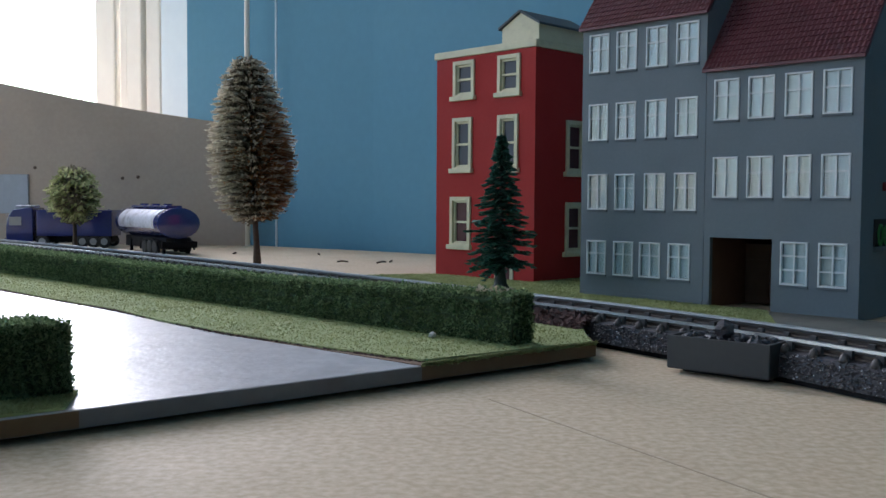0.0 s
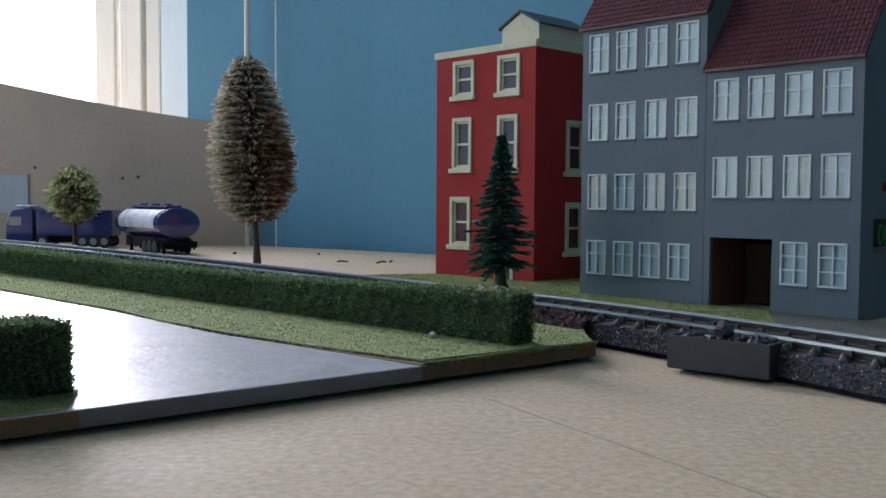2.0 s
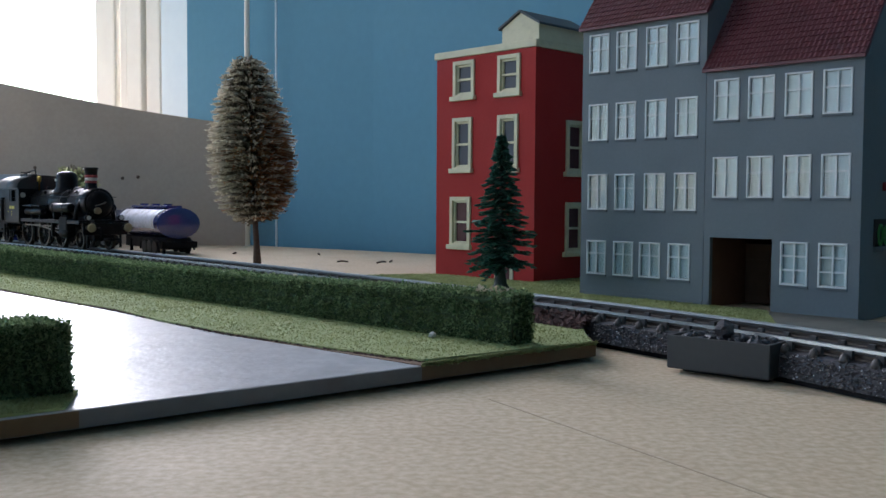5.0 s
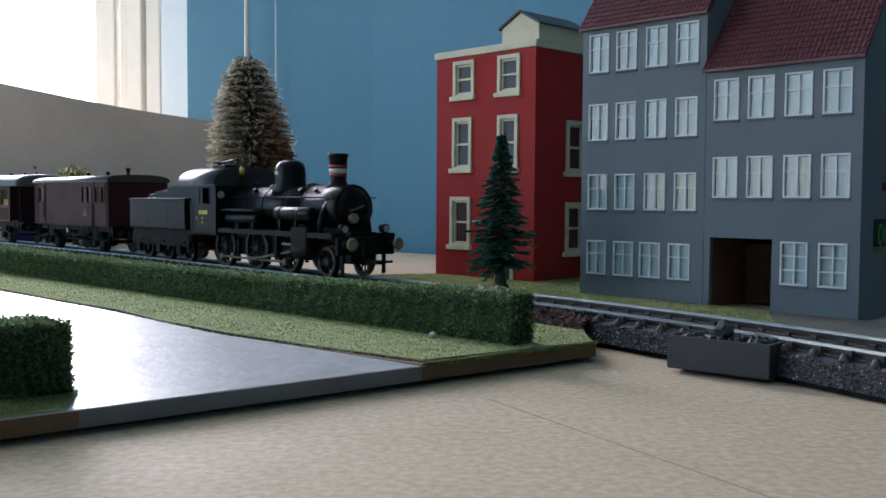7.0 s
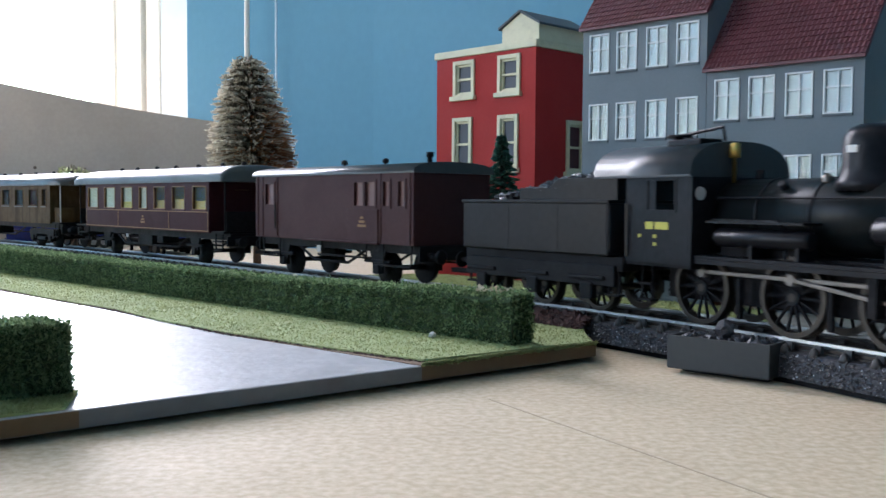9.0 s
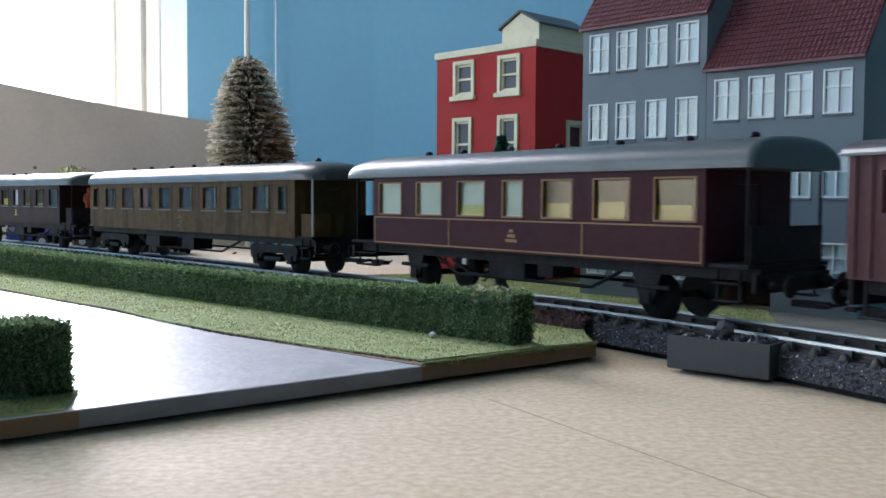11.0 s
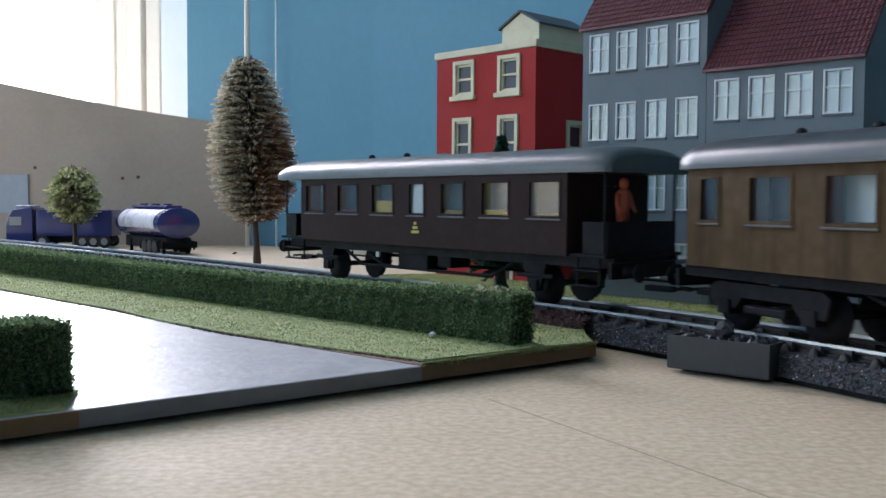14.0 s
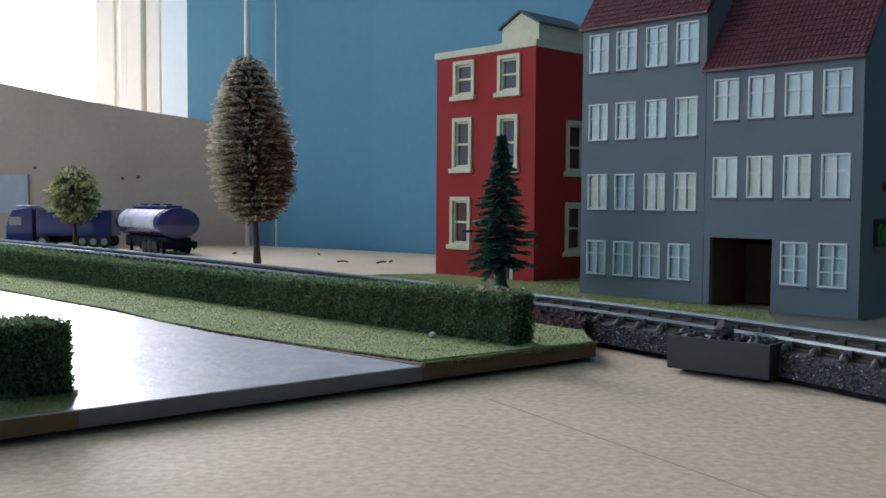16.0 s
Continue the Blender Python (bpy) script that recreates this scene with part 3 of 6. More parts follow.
rng = np.random.default_rng(8)


def chips(count, make, size, squash=0.7):
    """Irregular five-sided chips in one list."""
    vs, fs = [], []
    for i in range(count):
        c = np.array(make())
        s = size * rng.uniform(0.5, 1.5)
        q = rng.normal(size=(6, 3))
        q /= np.linalg.norm(q, axis=1)[:, None]
        q = np.array([[1, 0, 0], [0, 1, 0], [-1, 0, 0], [0, -1, 0], [0, 0, squash], [0, 0, -squash]]) * rng.uniform(0.6, 1.3, (6, 1)) + q * 0.25
        k = len(vs)
        vs.extend((c + q * s).tolist())
        fs.extend([(k + a, k + b, k + t) for a, b in ((0, 1), (1, 2), (2, 3), (3, 0)) for t in (4,)] + [(k + b, k + a, k + 5) for a, b in ((0, 1), (1, 2), (2, 3), (3, 0))])
    return vs, fs


def ballast_point():
    s = rng.uniform(-0.30, 0.14)
    w = rng.uniform(0, 1)
    p = on_track(s, -(0.0135 - 0.0006 * w)) if rng.uniform() < 0.75 else on_track(s, rng.uniform(-0.0122, 0.014))
    top = abs((p - on_track(s)).length) < 0.0123
    return (p.x, p.y, 0.0069 if top else 0.0016 + 0.0051 * w)


def sleeper_at(s):
    """One dark sleeper with its four rail fastenings, as a bmesh in place."""
    bm = B()
    bx(bm, -1.35, 1.35, -12.6, 12.6, 6.3, 7.1, 0.12)
    for y in (-8.8, 8.8):
        for e in (-1.6, 1.6):
            bx(bm, -0.9, 0.9, y + e - 0.45, y + e + 0.45, 7.1, 9.0 if y * e > 0 else 8.1, 0.1)
    for y in (-11.9, 11.9):
        tube(bm, [(0, y, 6.6), (0, y, 7.4), (0, y, 8.2), (0, y, 8.6)], [1.15, 1.1, 0.75, 0.25], 8)
    p, d = on_track(s), on_track(s + 0.002) - on_track(s - 0.002)
    m = Matrix.Translation(p) @ Matrix.Rotation(math.atan2(d.y, d.x), 4, "Z")
    return bm, m


proto = None
for k in range(-72, 20):
    bm, m = sleeper_at(k * 0.0076)
    if proto is None:
        proto = part("sleeper", bm, M["sleeper"], track)
        proto.matrix_local = m
    else:
        bm.free()
        o = new("sleeper", proto.data)
        o.parent, o.matrix_local = track, m
v, f = chips(5200, ballast_point, 0.00042)
tagged(raw("ballast_chips", v, f, M["stone"], track), kind="stuff")
# small light chips put the ballast's sparkle into colour
v, f = chips(1000, ballast_point, 0.00022)
tagged(raw("glint_chips", v, f, M["sparkle"], track), kind="stuff")


def verge_crumb():
    s = rng.uniform(-0.10, -0.009)
    w = rng.uniform(0, 1)
    p = on_track(s, -0.0130 - 0.0055 * (1 - w) + rng.uniform(-0.0006, 0.0006))
    return (p.x, p.y, 0.0047 + 0.0035 * w)


v, f = chips(3000, verge_crumb, 0.0009)
crumb_bank = raw("crumb_bank", v, f, M["crumbs"])
tagged(crumb_bank, "loose brown scatter heaped beside the track", "scatter", kind="stuff")



def border_crumb():
    k = rng.integers(0, len(GL) - 1)
    p = GL[k].lerp(GL[k + 1], rng.uniform()) + Vector(rng.normal(0, 0.45, 2))
    return (p.x / 1000, p.y / 1000, 0.0047)


v, f = chips(1500, border_crumb, 0.00030)
tagged(raw("border_scatter", v, f, M["crumbs"]), "dark crumbs along the border of grass and paving", "scatter", kind="stuff")


def moss_crumb():
    p = h0 + hd * rng.normal(8.5, 3.2) + hn * rng.uniform(1.0, 5.5)
    return (p.x / 1000, p.y / 1000, 0.0169 + rng.uniform(0, 0.0008))


v, f = chips(46, moss_crumb, 0.00085)
tagged(raw("dry_moss", v, f, M["dry_moss"]), "pale dry moss scraps lying on the hedge", "moss", kind="stuff")

# coal trough by the track and the lumps that lie about it
ta, tb = Vector((51.6, 219.4)), Vector((69.9, 203.4))
td = (tb - ta).normalized()
trough = thing("trough", "dark grey plastic trough heaped with stones beside the track", "trough")
trough.matrix_world = Matrix.Translation((ta.x / 1000, ta.y / 1000, 0)) @ Matrix.Rotation(math.atan2(td.y, td.x), 4, "Z")
L = (tb - ta).length
part("body", bx(B(), 0, L, 0, 12.6, 1.1, 7.9, 0.3), M["trough"], trough)
# added inset foot, near-black to read as the shadow gap below
part("foot", bx(B(), 2.0, L - 2.0, 4.0, 12.0, 0.05, 1.08), M["frame_black"], trough)
for q in ((0, L, 0, 0.9), (0, L, 11.7, 12.6), (0, 0.9, 0.91, 11.69), (L - 0.9, L, 0.91, 11.69)):
    part("rim", bx(B(), *q, 7.6, 8.7, 0.12), M["trough"], trough)
rr = random.Random(4)
lumps = [(x, y, 8.2 + rr.uniform(0, 0.6), rr.uniform(0.8, 1.4)) for x in np.arange(2.4, 23, 2.3) for y in (2.8, 5.9, 9.2)]
for x, y, z, r in lumps:
    part("stone", ball(B(), (x + rr.uniform(-0.7, 0.7), y + rr.uniform(-0.7, 0.7), z), r, 0.75, 1, 0.28, rr), M["stone"], trough)
part("stone", ball(B(), (11.5, 5.5, 10.6), 2.3, 0.85, 2, 0.16, rr), M["ballast"], trough)


# ---- houses ----
HOUSE_TURN = Matrix.Rotation(radians(-45.67), 4, "Z")


def holed_wall(bm, w0, w1, z0, z1, y0, y1, holes):
    us = sorted({w0, w1, *[h[0] for h in holes], *[h[1] for h in holes]})
    zs = sorted({z0, z1, *[h[2] for h in holes], *[h[3] for h in holes]})
    for u0, u1 in zip(us, us[1:]):
        for a, b in zip(zs, zs[1:]):
            if not any(h[0] <= u0 and u1 <= h[1] and h[2] <= a and b <= h[3] for h in holes):
                bx(bm, u0, u1, y0, y1, a, b)
    bmesh.ops.remove_doubles(bm, verts=bm.verts[:], dist=0.001)
    return bm


def ring(bm, x0, x1, z0, z1, t, y0, y1):
    bx(bm, x0, x0 + t, y0, y1, z0, z1)
    bx(bm, x1 - t, x1, y0, y1, z0, z1)
    bx(bm, x0 + t, x1 - t, y0, y1, z0, z0 + t)
    bx(bm, x0 + t, x1 - t, y0, y1, z1 - t, z1)


def sash(parent, x, z, w, h, bars, rng):
    """A small white window of a grey house: frame with bars, curtains behind, sill. x, z: lower middle."""
    win = new("window")
    win.parent, win.location = parent, (x * 0.001, 0, z * 0.001)
    bm = B()
    ring(bm, -w / 2, w / 2, 0, h, 0.70, -0.40, 0.8)
    bmesh.ops.bevel(bm, geom=[e for e in bm.edges], offset=0.14, segments=1, affect="EDGES")
    bx(bm, -0.3, 0.3, -0.15, 0.6, 0.7, h - 0.7)
    for k in bars:
        bx(bm, -w / 2 + 0.7, w / 2 - 0.7, -0.2, 0.6, h * k - 0.3, h * k + 0.3)
    part("frame", bm, M["frame_white"], win)
    part("sill", bx(B(), -w / 2 - 0.2, w / 2 + 0.2, -0.7, 0.3, -0.8, -0.03, 0.15), M["grey_sill"], win)
    gl = part("pane", bx(B(), -w / 2 + 0.8, w / 2 - 0.8, 0.42, 0.5, 0.72, h - 0.72), M["house_glass"], win)
    gl.visible_shadow = False
    for side in (-1, 1):
        cw = (w / 2 - 0.75) * rng.choice((0.97, 1.02, 1.05))
        xs = np.linspace(0, cw, 9)
        bm = B()
        a = side * (w / 2 - 0.75)
        top = [bm.verts.new((a - side * q, 0.98 + 0.10 * math.sin(i * 2.1 + x), h - 0.75)) for i, q in enumerate(xs)]
        flare = rng.choice((1.0, 1.0, 0.96, 0.84))
        bot = [bm.verts.new((a - side * q * flare, 0.98 + 0.14 * math.sin(i * 2.3 + z), 0.75)) for i, q in enumerate(xs)]
        for i in range(8):
            bm.faces.new((top[i], top[i + 1], bot[i + 1], bot[i]))
        part("curtain", bm, M[rng.choice(("curtain", "curtain", "curtain_b"))], win, smooth=True)
    return win


def tiled_roof(house, w, depth, z, rise, over=1.6):
    """A pitched roof: two slopes, ridge along the front; rounded pantiles on the front slope."""
    ym = depth / 2
    L = math.hypot(ym + over, rise)
    ang = math.atan2(rise, ym + over)
    for sgn, nm in ((1, "roof_front"), (-1, "roof_rear")):
        m = Matrix.Translation((0, (-over if sgn > 0 else depth + over) * 0.001, z * 0.001)) @ Matrix.Rotation(ang * sgn, 4, "X")
        slab = part("roof", bx(B(), -w - 0.8, 0.8, 0 if sgn > 0 else -L, L if sgn > 0 else 0, -1.2, 0), M["tile"], house)
        slab.matrix_local = m
    vs, fs = [], []
    cols, rws = int(round((w + 1.6) / 1.75)), int(round(L / 2.6))
    cw, rh = (w + 1.6) / cols, L / rws
    for r in range(rws):
        for c in range(cols):
            x0, y0 = -w - 0.8 + c * cw, r * rh
            jit = random.uniform(-0.06, 0.06)
            k = len(vs)
            for yy, zz in ((y0 - 0.25, 0.42 + jit), (y0 + rh, 0.06 + jit)):
                for i in range(5):
                    q = i / 4
                    hgt = math.sin(math.pi * min(1, q * 1.35)) * 0.42 if q < 0.74 else 0.0
                    vs.append(((x0 + q * cw) * 0.001, yy * 0.001, (zz + hgt) * 0.001))
            for i in range(5):
                vs.append((vs[k + i][0], vs[k + i][1], 0.0))
            for i in range(4):
                fs.append((k + i, k + i + 1, k + 6 + i, k + 5 + i))
                fs.append((k + 10 + i, k + 11 + i, k + i + 1, k + i))
    tl = raw("tiles", vs, fs, M["tile"], house, "ribbed dark red roof tiles")
    tl.matrix_local = Matrix.Translation((0, -over * 0.001, z * 0.001)) @ Matrix.Rotation(ang, 4, "X")
    tl["kind"] = "stuff"
    rd = part("ridge", tube(B(), [(-w - 1, depth / 2, z + rise + 0.3), (1, depth / 2, z + rise + 0.3)], 1.1, 8), M["tile"], house)
    gt = part("eaves_board", bx(B(), -w - 0.9, 0.9, -over - 0.5, -over + 0.5, z - 1.3, z - 0.1, 0.15), M["tile"], house)


def grey_house(origin, w, eaves, rows, gate, label, rise, seed):
    """Town house; local x runs right along the front (0 is its right edge), y to the back."""
    rng = random.Random(seed)
    h = thing("town_house", label, "house", "grey town houses")
    h.matrix_world = Matrix.Translation(origin) @ HOUSE_TURN
    depth = 62
    holes = []
    for z, ht, ww, xs, bars in rows:
        for x in xs:
            holes.append((-x - ww / 2 + 0.1, -x + ww / 2 - 0.1, z + 0.1, z + ht - 0.1))
    if gate:
        holes.append((-gate[1], -gate[0], 0, gate[2]))
    bm = B()
    holed_wall(bm, -w, 0, 0, eaves, 0, 2.0, holes)
    part("front_wall", bm, M["grey"], h)
    for x0, x1 in ((-2.0, 0), (-w, -w + 2.0)):
        bm = B()
        prism(bm, [(2.01, 0), (depth, 0), (depth, eaves), (depth / 2, eaves + rise - 1.5), (2.01, eaves)], "x", x0, x1)
        part("side_wall", bm, M["grey"], h)
    part("rear_wall", bx(B(), -w + 2, -2, depth - 2, depth, 0, eaves), M["grey"], h)
    # near-black sheet added behind the windows in place of unlit rooms
    part("shade_screen", bx(B(), -w + 2.05, -2.05, 9.5, 10.3, gate[2] + 1 if gate else 0.1, eaves - 0.2), M["painted_dark"], h)
    if gate:
        # ceiling coloured near-black for the shade within the gateway
        part("passage_ceiling", bx(B(), -gate[1] - 1, -gate[0] + 1, 2.05, depth - 2.1, gate[2] + 0.05, gate[2] + 0.9), M["painted_dark"], h)
        part("passage_wall", bx(B(), -gate[0] + 0.05, -gate[0] + 0.9, 2.05, depth - 2.1, 0, gate[2]), M["gate"], h)
        part("passage_wall", bx(B(), -gate[1] - 0.9, -gate[1] - 0.05, 2.05, depth - 2.1, 0, gate[2]), M["gate"], h)
        for k in range(2):
            g = part("gate_leaf", bx(B(), -gate[1] + 0.4 + k * 12, -gate[1] + 12.0 + k * 12, 26, 27, 0.3, gate[2] - 3, 0.2), M["gate"], h)
            part("gate_panel", bx(B(), -gate[1] + 2 + k * 12, -gate[1] + 10.2 + k * 12, 25.6, 26.2, 3, gate[2] - 9, 0.2), M["gate"], g)
    part("plinth", bx(B(), -w, -gate[1] - 0.2 if gate else 0, -0.35, 0.05, 0, 2.4, 0.1), M["grey"], h)
    for z, ht, ww, xs, bars in rows:
        for x in xs:
            sash(h, -x, z, ww, ht, bars, rng)
    tiled_roof(h, w, depth, eaves, rise)
    return h


HC = (0.13648, 0.31386, 0.0004)
four = (8.6, 22.0, 35.7, 49.1)
h_right = grey_house(HC, 57.3, 87.4, [(68.5, 14.9, 10.0, four, (0.6,)), (40.5, 14.8, 10.0, four, (0.6,)), (10.3, 15.1, 10.0, (8.9, 22.4), (0.35, 0.67))],
                     (30.6, 54.8, 26.0), "three-storey blue-grey town house with red tiles and an arched-over gateway", 44, 11)
LC = Vector(HC) + HOUSE_TURN @ Vector((-0.0575, 0, 0))
left4 = (8.0, 21.4, 35.2, 48.4)
h_left = grey_house(LC, 56.6, 109.0, [(90.6, 15.4, 9.7, left4, (0.6,)), (63.4, 14.7, 9.6, left4, (0.6,)), (35.6, 14.3, 9.6, left4, (0.6,)), (9.4, 13.8, 9.6, (10.2, 23.2, 35.5, 48.6), (0.62,))],
                    None, "four-storey blue-grey town house with a red tiled roof", 44, 12)
# ledge with green letter on the side of the right house
led = part("ledge", bx(B(), 0.02, 3.5, 10.5, 40, 22.6, 24.2, 0.2), M["grey_sill"], h_right, "pale ledge under green lettering")
bm = B()
for y in (13.2, 18.4):
    pts = [(1.4, y + 1.7 * math.cos(a), 28.2 + 3.3 * math.sin(a)) for a in np.linspace(0, 2 * math.pi, 25)]
    tube(bm, pts, 0.45, 6)
part("sign_letter", bm, M["sign_green"], h_right, "green letters on the side wall")
part("sign_back", bx(B(), 0.02, 0.5, 10.5, 40, 24.3, 33.5), M["painted_dark"], h_right)
part("flower_box", bx(B(), 0.02, 3.0, 17, 26, 43, 46, 0.3), M["red_white"], h_right, "small red box on the side wall")

# red corner house
RC = (0.04282, 0.45202, 0.0004)
red = thing("red_house", "tall red house with cream window surrounds and a flat roof", "house")
red.matrix_world = Matrix.Translation(RC) @ HOUSE_TURN


def red_window(parent, x0, x1, z0, z1, m, paned):
    """Cream surround with a proud sill and a two-part sash; in the front wall's plane."""
    win = new("window")
    win.parent, win.matrix_local = parent, m
    bm = B()
    ring(bm, x0, x1, z0, z1, 2.0, -1.1, 1.0)
    part("surround", bm, M["cream"], win, bevel=0.15)
    part("sill", bx(B(), x0 - 1.6, x1 + 0.8, -2.0, 0.3, z0 - 1.2, z0 + 1.2, 0.3), M["cream"], win)
    zm = (z0 + z1) / 2
    bm = B()
    ring(bm, x0 + 2.0, x1 - 2.0, z0 + 2.0, z1 - 2.0, 1.0, 0.2, 1.4)
    bx(bm, x0 + 2.0, x1 - 2.0, 0.0, 1.4, zm - 0.55, zm + 0.55)
    part("sash", bm, M["cream"], win)
    for a, b in ((z0 + 3.0, zm - 0.55), (zm + 0.55, z1 - 3.0)):
        part("pane", bx(B(), x0 + 3.0, x1 - 3.0, 1.2, 1.5, a, b), M[paned], win)
    return win


RW = [(-54.0, -39.3, 90.3, 109.0, "pane"), (-23.6, -9.2, 90.0, 109.0, "pane"), (-54.3, -40.8, 54.0, 80.6, "pane"), (-23.4, -10.3, 53.6, 80.4, "pane"),
      (-55.7, -41.4, 15.4, 40.9, "pane_red"), (-24, -10.5, 15.4, 40.9, "pane_red")]
bm = B()
holed_wall(bm, -66.5, 0, 0, 111, 0, 2, [(a + 0.6, b - 0.6, c + 0.6, d - 0.6) for a, b, c, d, _ in RW[:5]])
part("front_wall", bm, M["red"], red)
for a, b, c, d, k in RW[:5]:
    red_window(red, a, b, c, d, Matrix(), k)
side_m = Matrix.Rotation(radians(90), 4, "Z")
SW = [(23.0, 38.0, 52.1, 78.3, "pane_red"), (23.0, 38.0, 13.0, 38.4, "pane_red")]
bm = B()
holed_wall(bm, 2.01, 62, 0, 111, 0, 2, [(a + 0.6, b - 0.6, c + 0.6, d - 0.6) for a, b, c, d, _ in SW])
sw = part("side_wall", bm, M["red"], red)
sw.matrix_local = side_m
for a, b, c, d, k in SW:
    red_window(red, a, b, c, d, side_m, k)
part("side_wall", bx(B(), -66.5, -64.5, 2.01, 62, 0, 111), M["red"], red)
part("rear_wall", bx(B(), -64.4, -2.1, 60, 62, 0, 111), M["red"], red)
# added sheet; its near-black colour is the gloom of the rooms
part("shade_screen", bx(B(), -64.4, -2.5, 8, 9, 0.1, 110.8), M["painted_dark"], red)
part("flat_roof", bx(B(), -66.4, -0.1, 0.1, 61.9, 111.05, 112.3), M["slate"], red)
for q in ((-67.6, 1.0, -1.0, 1.2), (-67.6, 1.0, 60.9, 63), (-67.6, -65.4, 1.25, 60.85), (-1.2, 1.0, 1.25, 60.85)):
    part("cornice", bx(B(), *q, 111.1, 114.6, 0.35), M["cream"], red)
door = part("door_frame", bx(B(), -24.5, -12.5, -0.9, -0.05, 0, 17, 0.2), M["cream"], red, "cream doorway")
part("door", bx(B(), -22.5, -14.5, -1.3, -0.95, 0.2, 15, 0.1), M["pane_red"], door)
# roof house
turret = new("roof_hut")
turret.parent = red
bm = B()
prism(bm, [(-24.5, 112.4), (-1.2, 112.4), (-1.2, 122.4), (-12.8, 128.6), (-24.5, 122.4)], "y", 3.5, 40)
part("hut_wall", bm, M["cream"], turret)
for a, b in (((-26, 121.8), (-12.8, 129.0)), ((-12.8, 129.0), (0.3, 121.8))):
    bm = B()
    prism(bm, [a, b, (b[0], b[1] + 1.1), (a[0], a[1] + 1.1)], "y", 2.2, 41.5)
    part("hut_roof", bm, M["slate"], turret)


# ---- trees ----
def bristle_tree(name, base, trunk_h, top, widths, n, material, second, label, seed, trunk_r=1.7, wire=0.00028, tiers=30, sway=0.7):
    """A bottle-brush tree: a tapered stem with rings of stiff bristles ending in small tufts. widths: (height share, radius) in mm."""
    rng = np.random.default_rng(seed)
    t = thing(name, label, "tree", at=Matrix.Translation(base))
    tr = tube(B(), [(0, 0, 0), (0.2, 0, trunk_h * 0.5), (0, 0.2, trunk_h), (0, 0, top * 0.96)], [trunk_r * 1.5, trunk_r, trunk_r * 0.85, 0.4], 9)
    part("trunk", tr, M["bark"], t)
    hs, ws = np.array(widths).T
    # the second set, shorter and darker, paints the shade inside the crown
    for nm, cnt, mt, bias in (("crown", n, material, None), ("shade_bristles", n, "bristle_shade", None), ("tinted_bristles", n // 4 if second else 0, second, 1)):
        if not cnt:
            continue
        q = np.floor(rng.uniform(0, 1, cnt) * tiers) / tiers + rng.normal(0, 0.005, cnt)
        q = np.clip(q, 0, 1)
        ang = rng.uniform(0, 2 * math.pi, cnt)
        ang = np.round(ang * 4.5 + q * 9) / 4.5 + rng.normal(0, 0.10, cnt) - q * 2
        if bias:
            ang = rng.normal(-0.45, 0.6, cnt)
            q = np.clip(rng.normal(0.3, 0.2, cnt), 0, 1)
        z = trunk_h + (top - trunk_h) * q
        r = np.interp(q, hs, ws) * rng.uniform(0.78, 1.04, cnt) * (1 + 0.06 * np.sin(ang * 5 + q * 40))
        if nm == "shade_bristles":
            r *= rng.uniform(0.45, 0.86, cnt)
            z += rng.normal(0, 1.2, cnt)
        droop = rng.normal(0.0, sway, cnt) + 1.2
        d = np.column_stack([np.cos(ang), np.sin(ang)])
        p0 = np.column_stack([d * (r * 0.15)[:, None], z - 0.5])
        p1 = np.column_stack([d * (r * 0.70)[:, None], z + droop])
        p2 = np.column_stack([d * r[:, None], z + droop * 0.4 + rng.normal(0, 0.6, cnt)])
        sidev = np.column_stack([-d[:, 1], d[:, 0], np.zeros(cnt)]) * wire * 1000
        up = np.zeros((cnt, 3))
        up[:, 2] = wire * 1000
        tuft = rng.uniform(1.1, 2.6, cnt)[:, None]
        V = np.stack([p0 - up * 0.6, p0 + up * 0.6, p1 - sidev, p1 + sidev + up, p2 - sidev * tuft - up * tuft, p2 + sidev * tuft, p2 + up * tuft * 1.2 + np.column_stack([d * 0.8, np.zeros(cnt)])], axis=1).reshape(-1, 3) * 0.001
        b = np.arange(cnt)[:, None] * 7
        tri = np.array([[0, 1, 3], [0, 3, 2], [2, 3, 5], [2, 5, 4], [4, 5, 6]])
        F = (b[:, None, :] + tri[None]).reshape(-1, 3).tolist()
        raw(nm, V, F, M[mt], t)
    return t


tree = bristle_tree("bristle_tree", (-0.1037, 0.5353, 0.0004), 28, 117.5,
                    [(0, 12), (0.05, 17.5), (0.12, 21.5), (0.3, 24.0), (0.45, 24.2), (0.6, 22), (0.75, 18.5), (0.88, 14), (0.95, 9.5), (1, 5)], 3000, "bristle", "bristle_rust",
                    "tall pale olive-brown bottle-brush tree on a thin trunk", 21, wire=0.00030, tiers=24, sway=0.4)
tree.matrix_world = pose(-0.1037, 0.5353, 0.0004, 0, -2.6, 0)
bristle_tree("small_tree", (-0.2815, 0.733, 0.0004), 22, 62.5, [(0, 10), (0.12, 17), (0.3, 20.5), (0.55, 20), (0.75, 17), (0.9, 12), (1, 7)], 560, "leaf", None,
             "small pale yellow-green model tree beside the lorries", 22, 1.5, 0.0006, 11, 2.0)


